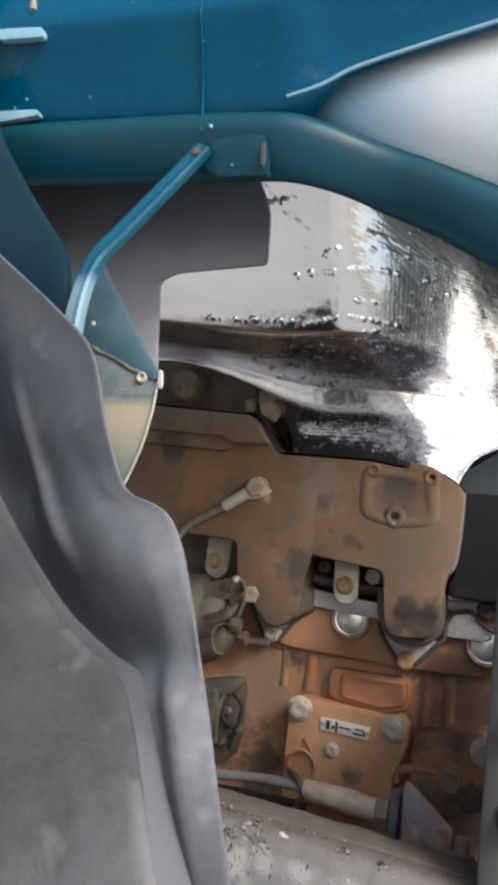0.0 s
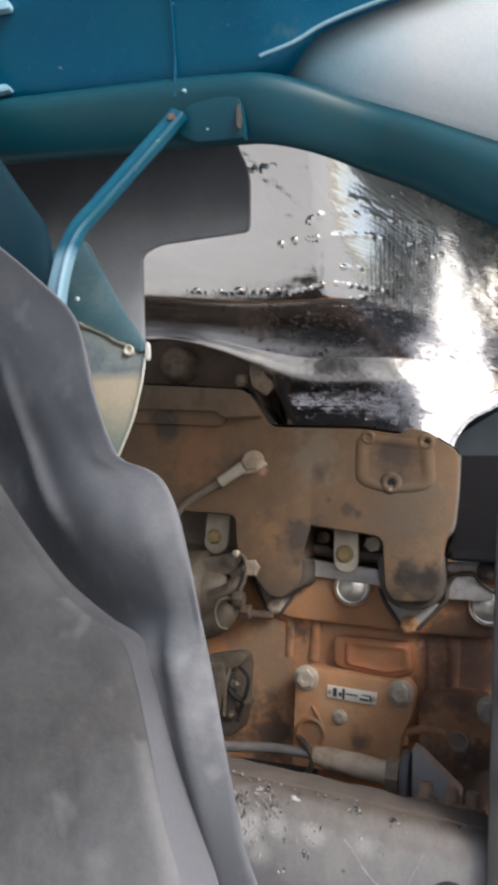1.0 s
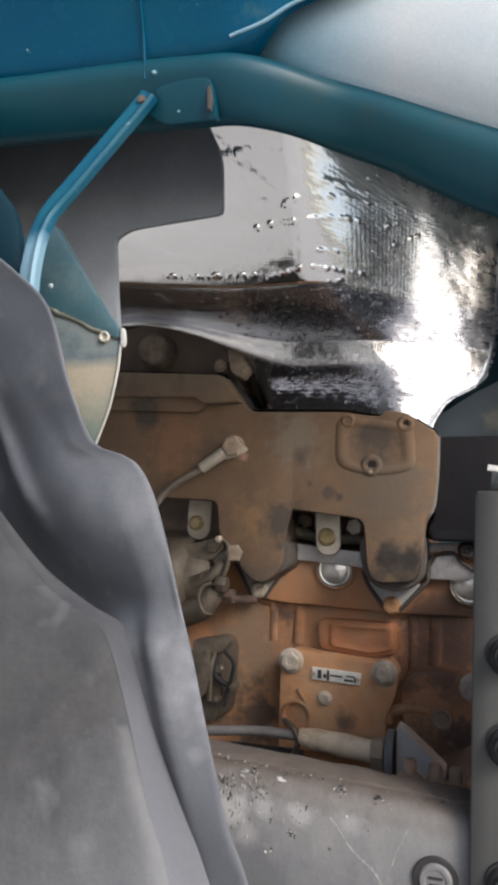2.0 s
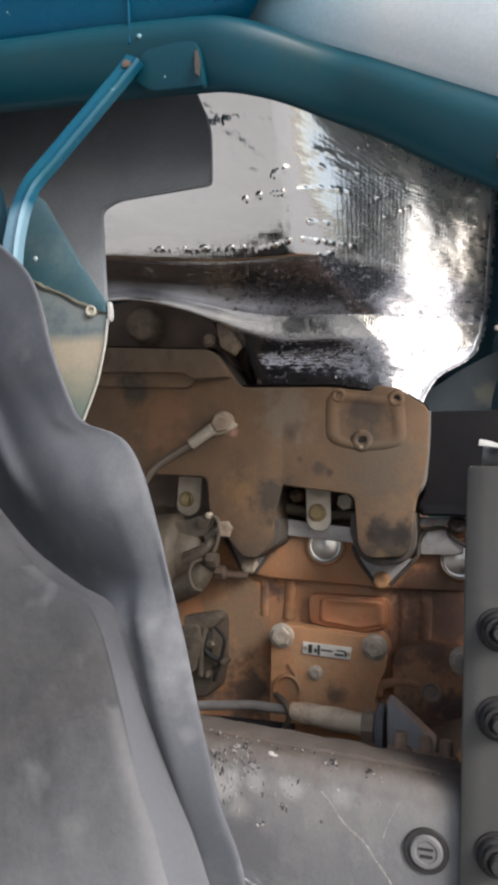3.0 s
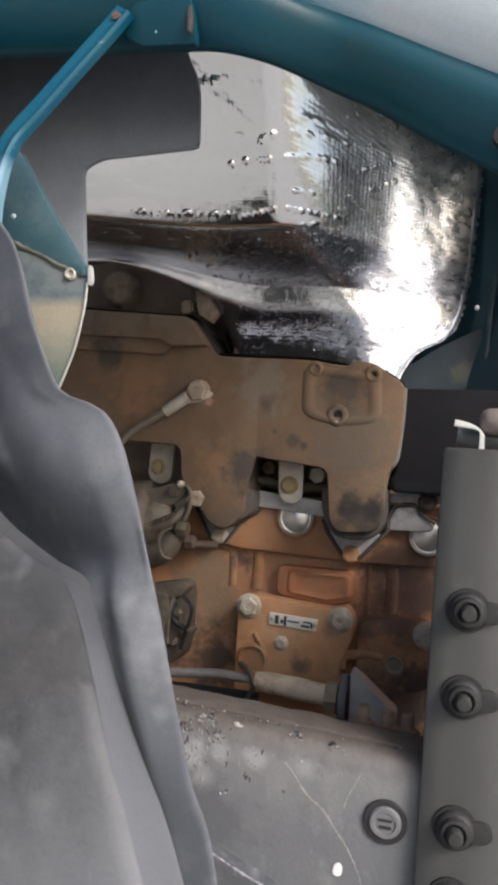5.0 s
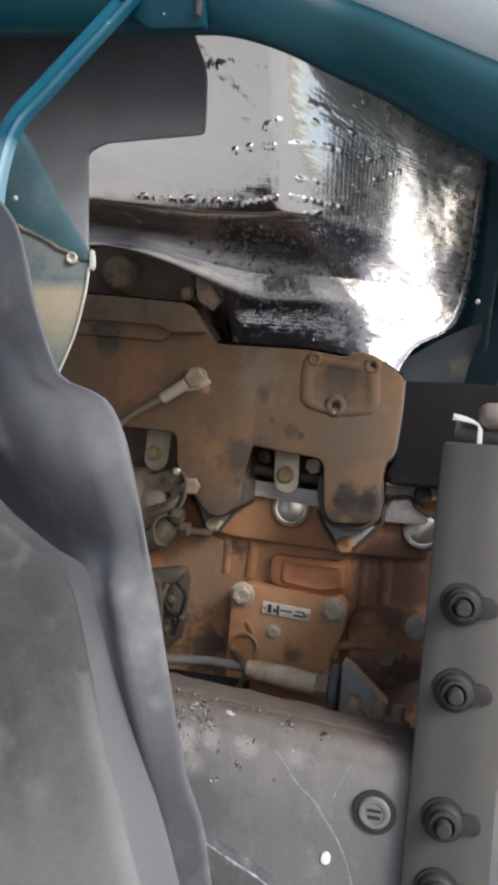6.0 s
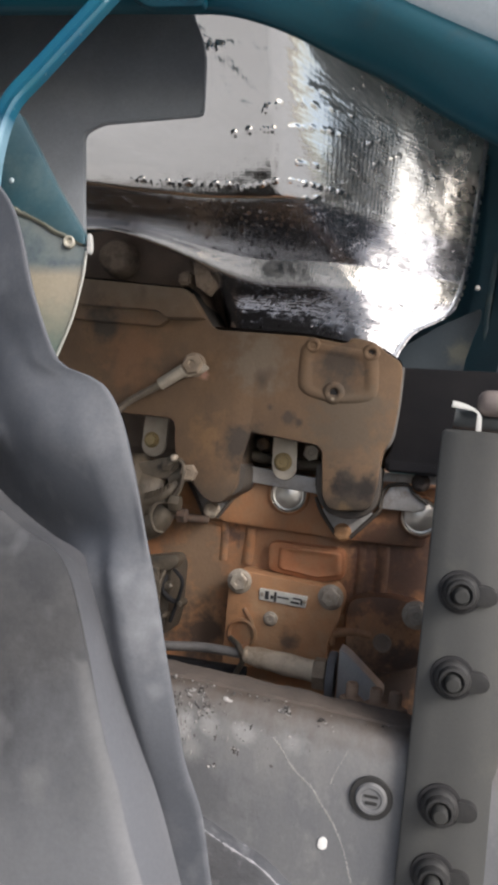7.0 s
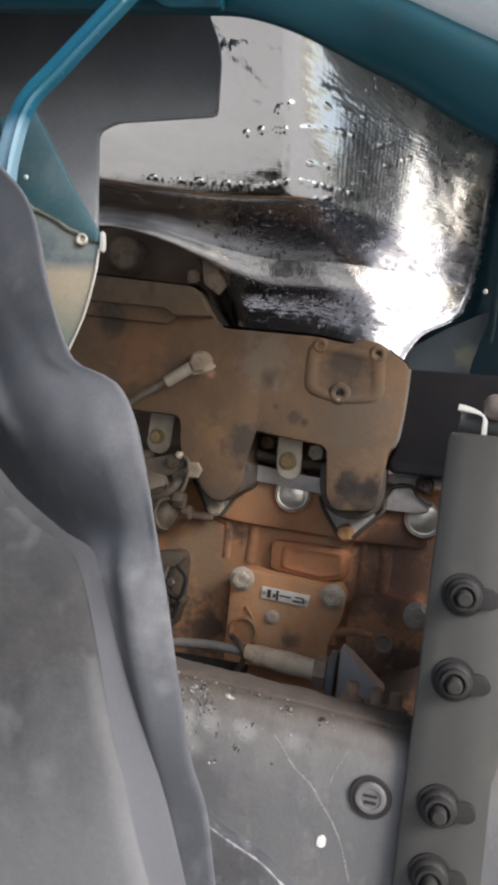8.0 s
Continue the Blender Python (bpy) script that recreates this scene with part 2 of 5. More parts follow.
PUMP = surface("oily_grey_casting", (0.080, 0.066, 0.049), (0.118, 0.096, 0.070), rough=0.55, speck=(0.05, 0.042, 0.032), speck_amount=0.42, speck_scale=48, metal=0.2, scale=55, bump=0.5,
               dust=(0.15, 0.12, 0.086), dust_amount=0.25, dust_scale=45)
WHITE = surface("white_plastic", (0.66, 0.66, 0.64), (0.58, 0.58, 0.56), rough=0.5, scale=40, bump=0.05)
RUST = surface("rust", (0.105, 0.066, 0.046), (0.065, 0.05, 0.042), rough=0.9, scale=120, bump=0.5)
SEALANT = surface("beige_sealant", (0.23, 0.22, 0.165), (0.17, 0.18, 0.15), rough=0.8, scale=80, bump=0.4)
CONCRETE = surface("concrete_ground", (0.36, 0.35, 0.33), (0.29, 0.285, 0.27), rough=0.9, scale=1.2, fine=60, bump=0.4, bump_size=0.006,
                   dust=(0.2, 0.19, 0.18), dust_amount=0.15, dust_scale=0.8)


def foil_material():
    """Aluminium foil over glass cloth: a fine weave and crumpled relief."""
    m = bpy.data.materials.new("aluminium_foil_cloth")
    m.use_nodes = True
    n, ln = m.node_tree.nodes, m.node_tree.links.new
    b = n["Principled BSDF"]
    b.inputs["Metallic"].default_value = 1.0
    uv = n.new("ShaderNodeUVMap").outputs["UV"]
    heights = []
    for axis, share in (("X", 1.0), ("Y", 0.8)):
        w = n.new("ShaderNodeTexWave")
        w.bands_direction = axis
        w.inputs["Scale"].default_value, w.inputs["Distortion"].default_value = 82.0, 3.2
        w.inputs["Detail"].default_value, w.inputs["Detail Scale"].default_value = 1.0, 2.0
        ln(uv, w.inputs["Vector"])
        heights.append(w.outputs["Fac"])
    add = n.new("ShaderNodeMath")
    ln(heights[0], add.inputs[0])
    ln(heights[1], add.inputs[1])
    weave = n.new("ShaderNodeBump")
    weave.inputs["Distance"].default_value = 0.0005
    # the cloth's threads press through and the foil is flecked where it is drawn tight: at the bent lower part and the far end
    apart = n.new("ShaderNodeSeparateXYZ")
    ln(uv, apart.inputs["Vector"])
    tight = []
    for axis, low, high in (("X", 0.475, 0.545), ("Y", 0.19, 0.224)):
        step = n.new("ShaderNodeMapRange")
        step.interpolation_type = "SMOOTHSTEP"
        step.inputs["From Min"].default_value, step.inputs["From Max"].default_value = low, high
        ln(apart.outputs[axis], step.inputs["Value"])
        tight.append(step.outputs["Result"])
    either = n.new("ShaderNodeMath")
    either.operation = "MAXIMUM"
    ln(tight[0], either.inputs[0])
    ln(tight[1], either.inputs[1])
    # a smooth fold runs across the flecked part
    ends = []
    for low, high in ((0.378, 0.392), (0.458, 0.442)):
        step = n.new("ShaderNodeMapRange")
        step.interpolation_type = "SMOOTHSTEP"
        step.inputs["From Min"].default_value, step.inputs["From Max"].default_value = low, high
        ln(apart.outputs["Y"], step.inputs["Value"])
        ends.append(step.outputs["Result"])
    fold = n.new("ShaderNodeMath")
    fold.operation = "MULTIPLY"
    ln(ends[0], fold.inputs[0])
    ln(ends[1], fold.inputs[1])
    # dark reflections are painted in: darker colour on the bent part outside the fold
    outside_fold = n.new("ShaderNodeMath")
    outside_fold.operation = "SUBTRACT"
    outside_fold.use_clamp = True
    ln(tight[1], outside_fold.inputs[0])
    ln(fold.outputs[0], outside_fold.inputs[1])
    band_shade = n.new("ShaderNodeMix")
    band_shade.data_type = "RGBA"
    shade_share = n.new("ShaderNodeMath")
    shade_share.operation = "MULTIPLY"
    shade_share.inputs[1].default_value = 0.7
    ln(outside_fold.outputs[0], shade_share.inputs[0])
    ln(shade_share.outputs[0], band_shade.inputs["Factor"])
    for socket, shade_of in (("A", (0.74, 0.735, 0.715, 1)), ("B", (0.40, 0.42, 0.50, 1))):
        [i for i in band_shade.inputs if i.name == socket and i.type == "RGBA"][0].default_value = shade_of
    ln([o for o in band_shade.outputs if o.type == "RGBA"][0], b.inputs["Base Color"])
    press = n.new("ShaderNodeMapRange")
    press.inputs["To Min"].default_value, press.inputs["To Max"].default_value = 0.06, 0.22
    ln(either.outputs[0], press.inputs["Value"])
    ln(press.outputs["Result"], weave.inputs["Strength"])
    ln(add.outputs[0], weave.inputs["Height"])
    k = n.new("ShaderNodeTexNoise")
    k.inputs["Scale"].default_value, k.inputs["Detail"].default_value, k.inputs["Roughness"].default_value = 55.0, 6.0, 0.62
    ln(uv, k.inputs["Vector"])
    crumple = n.new("ShaderNodeBump")
    crumple.inputs["Strength"].default_value, crumple.inputs["Distance"].default_value = 0.12, 0.003
    ln(k.outputs["Fac"], crumple.inputs["Height"])
    ln(weave.outputs["Normal"], crumple.inputs["Normal"])
    dents = n.new("ShaderNodeTexNoise")
    dents.inputs["Scale"].default_value, dents.inputs["Detail"].default_value = 210.0, 3.0
    stretch = n.new("ShaderNodeMapping")
    stretch.inputs["Scale"].default_value = (0.5, 1.0, 1.0)
    ln(uv, stretch.inputs["Vector"])
    ln(stretch.outputs["Vector"], dents.inputs["Vector"])
    few = n.new("ShaderNodeMapRange")
    few.inputs["From Min"].default_value, few.inputs["From Max"].default_value = 0.65, 0.695
    ln(dents.outputs["Fac"], few.inputs["Value"])
    sparkle = n.new("ShaderNodeBump")
    sparkle.inputs["Distance"].default_value = 0.006
    flecks = n.new("ShaderNodeMath")
    flecks.operation = "MULTIPLY"
    flecks.inputs[1].default_value = 0.9
    rest = n.new("ShaderNodeMath")
    rest.operation = "SUBTRACT"
    rest.use_clamp = True
    ln(either.outputs[0], rest.inputs[0])
    ln(fold.outputs[0], rest.inputs[1])
    ln(rest.outputs[0], flecks.inputs[0])
    ln(flecks.outputs[0], sparkle.inputs["Strength"])
    ln(few.outputs["Result"], sparkle.inputs["Height"])
    ln(crumple.outputs["Normal"], sparkle.inputs["Normal"])
    ln(sparkle.outputs["Normal"], b.inputs["Normal"])
    r = n.new("ShaderNodeMapRange")
    r.inputs["To Min"].default_value, r.inputs["To Max"].default_value = 0.07, 0.22
    ln(k.outputs["Fac"], r.inputs["Value"])
    dull = n.new("ShaderNodeMath")
    dull.operation = "MULTIPLY_ADD"
    dull.inputs[1].default_value = 0.13
    ln(tight[0], dull.inputs[0])
    ln(r.outputs["Result"], dull.inputs[2])
    ln(dull.outputs[0], b.inputs["Roughness"])
    return m


FOIL = foil_material()

# ---- tools for building ----
ORIGIN = {}


def thing(name, at, label, category, group=""):
    ob = new(name)
    ob.empty_display_size = 0.02
    ob.location = at
    ORIGIN[ob] = Vector(at)
    return tagged(ob, label, category, group)


def part(name, bm, material, parent=None, label="", at=(0, 0, 0), smooth=38, mesh=None):
    """Links a bmesh (or a ready mesh) as one mesh object, at a place of the world, under its thing."""
    if mesh is None:
        mesh = bpy.data.meshes.new(name)
        bmesh.ops.recalc_face_normals(bm, faces=bm.faces)
        for f in bm.faces:
            f.smooth = True
        bm.to_mesh(mesh)
        bm.free()
        mesh.set_sharp_from_angle(angle=radians(smooth))
        mesh.materials.append(material)
    ob = new(name, mesh)
    ORIGIN[ob] = Vector(at)
    if parent:
        ob.parent = parent
        ob.location = Vector(at) - ORIGIN[parent]
    else:
        ob.location = at
    return tagged(ob, label)


def rounded(points, r, steps=4):
    """The outline with its corners cut round by at most r."""
    out = []
    count = len(points)
    for i, p in enumerate(points):
        p, a, b = Vector(p), Vector(points[i - 1]), Vector(points[(i + 1) % count])
        ra, rb = min(r, (a - p).length * 0.45), min(r, (b - p).length * 0.45)
        s, e = p + (a - p).normalized() * ra, p + (b - p).normalized() * rb
        for k in range(steps + 1):
            t = k / steps
            out.append(tuple((1 - t) ** 2 * s + 2 * t * (1 - t) * p + t * t * e))
    return out


def prism(outline, front, back, bevel=0.002, r=0.004, inset=None, steps=4):
    """A plate or block of an outline in x and z, from y = front to y = back, its front edge bevelled; inset: (margin, depth) of a pocket."""
    pts = rounded(outline, r, steps) if r else [tuple(p) for p in outline]
    bm = bmesh.new()
    f0 = bm.faces.new([bm.verts.new((x, front, z)) for x, z in pts])
    back_verts = [bm.verts.new((x, back, z)) for x, z in pts]
    front_verts = list(f0.verts)
    bm.faces.new(back_verts[::-1])
    for i in range(len(pts)):
        j = (i + 1) % len(pts)
        bm.faces.new((front_verts[i], back_verts[i], back_verts[j], front_verts[j]))
    bmesh.ops.recalc_face_normals(bm, faces=bm.faces)
    if bevel:
        edges = [e for e in f0.edges]
        bmesh.ops.bevel(bm, geom=edges, offset=bevel, segments=2, profile=0.6, affect="EDGES", clamp_overlap=True)
    if inset:
        bm.faces.ensure_lookup_table()
        top = max(bm.faces, key=lambda f: f.calc_area() if f.normal.y < -0.9 and abs(f.calc_center_median().y - front) < 1e-4 else 0)
        bmesh.ops.inset_region(bm, faces=[top], thickness=inset[0], depth=0)
        ring = bmesh.ops.inset_region(bm, faces=[top], thickness=inset[1] * 0.5, depth=-inset[1])
    bmesh.ops.triangulate(bm, faces=[f for f in bm.faces if len(f.verts) > 4])
    return bm


def lathe(profile, axis="y", n=24):
    """A turned body: profile of (radius, place along the axis)."""
    bm = bmesh.new()
    rings = []
    for r, h in profile:
        ring = []
        for k in range(n):
            a = 2 * math.pi * k / n
            c, s = max(r, 1e-5) * math.cos(a), max(r, 1e-5) * math.sin(a)
            ring.append(bm.verts.new({"y": (c, h, s), "x": (h, c, s), "z": (c, s, h)}[axis]))
        rings.append(ring)
    for a, b in zip(rings, rings[1:]):
        for k in range(n):
            bm.faces.new((a[k], a[(k + 1) % n], b[(k + 1) % n], b[k]))
    bm.faces.new(rings[0])
    bm.faces.new(rings[-1][::-1])
    bmesh.ops.recalc_face_normals(bm, faces=bm.faces)
    return bm


def spline(points, steps=8):
    pts = [Vector(p) for p in points]
    pts = [2 * pts[0] - pts[1]] + pts + [2 * pts[-1] - pts[-2]]
    out = []
    for i in range(1, len(pts) - 2):
        a, b, c, d = pts[i - 1:i + 3]
        for k in range(steps):
            t = k / steps
            out.append(0.5 * (2 * b + (c - a) * t + (2 * a - 5 * b + 4 * c - d) * t * t + (3 * b - a - 3 * c + d) * t ** 3))
    return out + [pts[-2]]


def tube(points, radius, n=12, steps=8, radii=None):
    """A round cable, hose or rod along smooth points; radii: a function of the share of its length."""
    line = spline(points, steps)
    bm = bmesh.new()
    rings = []
    for i, p in enumerate(line):
        ahead = (line[min(i + 1, len(line) - 1)] - line[max(i - 1, 0)]).normalized()
        side = ahead.cross(Vector((0, 0.3, 1))).normalized()
        up = side.cross(ahead)
        r = radii(i / (len(line) - 1)) if radii else radius
        rings.append([bm.verts.new(p + r * (math.cos(2 * math.pi * k / n) * side + math.sin(2 * math.pi * k / n) * up)) for k in range(n)])
    for a, b in zip(rings, rings[1:]):
        for k in range(n):
            bm.faces.new((a[k], a[(k + 1) % n], b[(k + 1) % n], b[k]))
    bm.faces.new(rings[0])
    bm.faces.new(rings[-1][::-1])
    return bm


def sheet(rows, thick=0.0):
    """A surface through rows of points, with a back at the given thickness (towards +y)."""
    bm = bmesh.new()
    grid = [[bm.verts.new(p) for p in row] for row in rows]
    for a, b in zip(grid, grid[1:]):
        for k in range(len(a) - 1):
            bm.faces.new((a[k], a[k + 1], b[k + 1], b[k]))
    if thick:
        back = [[bm.verts.new(Vector(p) + Vector((0, thick, 0))) for p in row] for row in rows]
        for a, b in zip(back, back[1:]):
            for k in range(len(a) - 1):
                bm.faces.new((a[k], b[k], b[k + 1], a[k + 1]))
        for g, h in ((grid[0], back[0]), (grid[-1], back[-1])):
            for k in range(len(g) - 1):
                bm.faces.new((g[k], g[k + 1], h[k + 1], h[k]))
        for j in (0, -1):
            for i in range(len(grid) - 1):
                bm.faces.new((grid[i][j], grid[i + 1][j], back[i + 1][j], back[i][j]))
    return bm


def strip(centre, widths, y0, thick, bevel=0.001):
    """A flat bar bent in the x-z plane along its centre line."""
    line = [Vector(p) for p in centre]
    left, right = [], []
    for i, p in enumerate(line):
        d = (line[min(i + 1, len(line) - 1)] - line[max(i - 1, 0)]).normalized()
        side = Vector((-d.y, d.x))
        w = widths[i] / 2
        left.append(tuple(p + side * w))
        right.append(tuple(p - side * w))
    return prism(left + right[::-1], y0, y0 + thick, bevel, r=0)


def box(x0, x1, y0, y1, z0, z1, bevel=0.002):
    bm = bmesh.new()
    bmesh.ops.create_cube(bm, size=1)
    for v in bm.verts:
        v.co = Vector(((x0 + x1) / 2 + v.co.x * (x1 - x0), (y0 + y1) / 2 + v.co.y * (y1 - y0), (z0 + z1) / 2 + v.co.z * (z1 - z0)))
    if bevel:
        bmesh.ops.bevel(bm, geom=bm.edges[:], offset=bevel, segments=2, affect="EDGES", clamp_overlap=True)
    return bm


def hex_head(r, h, flange=0.0, dimple=0.4, turn=0.0):
    """A hexagon bolt head that faces the camera's side (-y), on its flange."""
    bm = bmesh.new()
    if flange:
        for ring in (lathe([(flange, 0), (flange, -h * 0.22), (r * 1.02, -h * 0.42), (r * 0.9, -h * 0.42)], n=24),):
            me = bpy.data.meshes.new("tmp")
            ring.to_mesh(me)
            ring.free()
            bm.from_mesh(me)
            bpy.data.meshes.remove(me)
    levels = [(r, 0.0), (r, -h * 0.86), (r * 0.86, -h), (r * dimple, -h), (r * dimple * 0.8, -h * 0.88), (0.0004, -h * 0.88)]
    rings = [[bm.verts.new((q * math.cos(turn + k * math.pi / 3), y, q * math.sin(turn + k * math.pi / 3))) for k in range(6)] for q, y in levels]
    for a, b in zip(rings, rings[1:]):
        for k in range(6):
            bm.faces.new((a[k], a[(k + 1) % 6], b[(k + 1) % 6], b[k]))
    bm.faces.new(rings[-1][::-1])
    return bm


def bolt(parent, at, r, h, material, flange=0.0, turn=0.3, name="bolt", label=""):
    return part(name, hex_head(r, h, flange, turn=turn), material, parent, label, at=at, smooth=30)


def merged(*bms):
    out = bmesh.new()
    for b in bms:
        me = bpy.data.meshes.new("tmp")
        b.to_mesh(me)
        b.free()
        out.from_mesh(me)
        bpy.data.meshes.remove(me)
    return out


# ---- ground ----
ground = part("ground", sheet([[(x, y, 0.02 * noise.noise((x * 0.3, y * 0.3, 0)) if abs(x) < 60 else 0) for x in (-900, -60, -12, -6, -3, 0, 3, 6, 12, 60, 900)]
                              for y in (-900, -60, -12, -6, -3, 0, 3, 6, 12, 60, 900)]), CONCRETE)
tagged(ground, "grey dusty concrete ground under the truck", "ground", kind="structure")

# ---- chassis rail with its bolt and dirt ----
rail = thing("chassis_rail", (0, 0.65, 0.62), "grey dust-covered steel chassis rail below the engine", "chassis rail")
TOP = 0.877
profile = [(0.702, TOP - 0.010), (0.702, TOP - 0.002), (0.694, TOP - 0.001), (0.672, TOP), (0.661, TOP - 0.002), (0.653, TOP - 0.008), (0.650, TOP - 0.018), (0.650, TOP - 0.1),
           (0.650, 0.64), (0.653, 0.628), (0.665, 0.62), (0.702, 0.62), (0.702, 0.628), (0.668, 0.629), (0.658, 0.64), (0.658, TOP - 0.02), (0.668, TOP - 0.01)]
rows = []
for i in range(61):
    x = -1.6 + i * 3.0 / 60
    rows.append([(x, y + (0.0008 * noise.noise((x * 9, y * 40, z * 9)) if y < 0.67 else 0), z - 0.06 * (x + 0.05) + 0.0012 * noise.noise((x * 14, 3, z * 5))) for y, z in profile + profile[:1]])
part("channel", sheet(rows), RAIL, rail, smooth=50)


def washer(parent, at, r, hole, thick, material, name="washer"):
    return part(name, lathe([(hole, 0), (r * 0.97, 0), (r, -thick * 0.3), (r, -thick * 0.8), (r * 0.96, -thick), (hole, -thick)], n=28), material, parent, at=at)


bx, bz = (0.031, 0.819)
washer(rail, (bx, 0.650, bz), 0.0170, 0.0125, 0.003, NUT, "recess_ring")
head = part("bolt_head", lathe([(0.0126, 0), (0.0126, -0.0042), (0.0112, -0.0058), (0.0085, -0.0058), (0.0078, -0.0046), (0.0004, -0.0046)], n=28), RAIL, rail,
            "round dusty bolt head", at=(bx, 0.6505, bz))
part("head_mark", box(-0.0055, 0.0055, -0.0058, -0.0044, 0.0012, 0.0030, 0.0003), NUT, head, at=(bx, 0.6505, bz))
part("head_mark", box(-0.0045, 0.0050, -0.0058, -0.0044, -0.0042, -0.0020, 0.0003), NUT, head, at=(bx, 0.6505, bz))

PALE_SCRATCH = surface("pale_scratch", (0.27, 0.268, 0.255), (0.19, 0.19, 0.18), rough=0.95, scale=150)
for way_of, size, count in (([(-0.051, 0.65, 0.851), (-0.043, 0.65, 0.843), (-0.035, 0.65, 0.832), (-0.026, 0.65, 0.824), (-0.016, 0.65, 0.817), (-0.009, 0.65, 0.807), (0, 0.65, 0.796), (0.006, 0.65, 0.787), (0.013, 0.65, 0.773), (0.021, 0.65, 0.749)], 0.0007, 620),
                            ([(0.01, 0.65, 0.851), (0.006, 0.65, 0.843), (0.001, 0.65, 0.832), (-0.002, 0.65, 0.823)], 0.0006, 70)):
    flakes = bmesh.new()
    along = spline(way_of, 10)
    for k in range(count):
        t = random.random() * (len(along) - 1.01)
        p = along[int(t)].lerp(along[int(t) + 1], t % 1) + Vector((random.gauss(0, size * 0.5), 0, random.gauss(0, size * 0.5)))
        s = size * random.uniform(0.4, 1.1) * (0.45 + 0.9 * abs(noise.noise((t * 0.35, size * 900, 3))) * 1.6)
        bmesh.ops.create_icosphere(flakes, subdivisions=1, radius=1, matrix=Matrix.Translation(p) @ Matrix.Diagonal((s, 0.0003, s * random.uniform(0.7, 1.8), 1)))
    part("scratch", flakes, PALE_SCRATCH, rail)
cx, cz = (-0.004, 0.775)
tag_outline = [(cx - 0.004, cz - 0.003), (cx - 0.003, cz + 0.004), (cx + 0.001, cz + 0.006), (cx + 0.004, cz + 0.003), (cx + 0.0035, cz - 0.003), (cx, cz - 0.005)]
tagged(part("paint_fleck", prism(tag_outline, 0.6485, 0.6500, 0.0004, r=0.002), WHITE), "small white flake stuck to the chassis rail", "flake")

# crumbs and clots of dried dirt along the top edge of the rail
CRUMB = surface("dirt_crumbs", (0.10, 0.09, 0.08), (0.05, 0.045, 0.04), rough=0.95, scale=60, bump=0.4)
pick = CRUMB.node_tree.nodes.new("ShaderNodeNewGeometry").outputs["Random Per Island"]
shade = CRUMB.node_tree.nodes.new("ShaderNodeValToRGB")
shade.color_ramp.elements[0].position, shade.color_ramp.elements[0].color = 0.3, (0.022, 0.019, 0.017, 1)
shade.color_ramp.elements[1].position, shade.color_ramp.elements[1].color = 1.0, (0.32, 0.31, 0.30, 1)
CRUMB.node_tree.links.new(pick, shade.inputs["Fac"])
CRUMB.node_tree.links.new(shade.outputs["Color"], CRUMB.node_tree.nodes["Principled BSDF"].inputs["Base Color"])
bm = bmesh.new()


def crumb(x, y, z, s, flat):
    m = Matrix.Translation((x, y, z)) @ Matrix.Diagonal((s, s * flat, s * random.uniform(0.5, 0.9), 1)) @ Euler((random.random() * 6, random.random() * 6, random.random() * 6)).to_matrix().to_4x4()
    for v in bmesh.ops.create_icosphere(bm, subdivisions=1, radius=1, matrix=m)["verts"]:
        v.co += Vector((random.uniform(-1, 1), random.uniform(-1, 1) * flat, random.uniform(-1, 1))) * s * 0.35


for i in range(420):
    x = random.gauss(-0.13, 0.05) if i % 3 else random.uniform(-0.25, 0.04)
    on_top = random.random() < 0.45
    drop = 0 if on_top else abs(random.gauss(0.012, 0.018))
    y = random.uniform(0.655, 0.695) if on_top else (0.6502 if drop > 0.014 else 0.6525)
    z = TOP - (0.0005 if on_top else 0.006 + drop) - 0.06 * (x + 0.05)
    crumb(x, y, z, random.uniform(0.0003, 0.0010) * random.choice((1, 1, 1, 1.8)), 0.8 if on_top else 0.4)
for x, z in ((-0.126, 0.875), (-0.116, 0.876), (-0.093, 0.871), (-0.09, 0.868), (-0.045, 0.871), (-0.042, 0.873), (-0.108, 0.861), (-0.077, 0.867), (-0.084, 0.837), (-0.103, 0.819), (-0.012, 0.868)):
    for k in range(7):
        crumb(x + random.gauss(0, 0.0022), 0.6505 if z < TOP - 0.012 else 0.655, z + random.gauss(0, 0.0016), random.uniform(0.0010, 0.0028), 0.5)
for i in range(420):
    x = random.gauss(-0.16, 0.036)
    drop = 0.008 + abs(random.gauss(0, 0.022))
    s = random.uniform(0.0003, 0.0008)
    m = Matrix.Translation((x, 0.6500, TOP - drop - 0.06 * (x + 0.05))) @ Euler((0, random.gauss(0, 0.25), 0)).to_matrix().to_4x4() @ Matrix.Diagonal((s, 0.0005, s * random.uniform(1.5, 5), 1))
    bmesh.ops.create_icosphere(bm, subdivisions=1, radius=1, matrix=m)
tagged(part("dirt_crumbs", bm, CRUMB), "dark and pale crumbs of dried dirt on the rail", "dirt", kind="stuff")

DUST_BED = ((0.6665, -0.0030), (0.6690, 0.0010), (0.674, 0.0024), (0.68, 0.0030), (0.687, 0.0032), (0.694, 0.0026), (0.701, 0.0012))
layer = [[(x, y, TOP + dz + 0.0014 * noise.noise((x * 40, y * 40, 1)) + 0.0009 * noise.noise((x * 130, y * 130, 4)) - 0.06 * (x + 0.05)) for y, dz in DUST_BED] for x in [-0.5 + 0.005 * k for k in range(125)]]
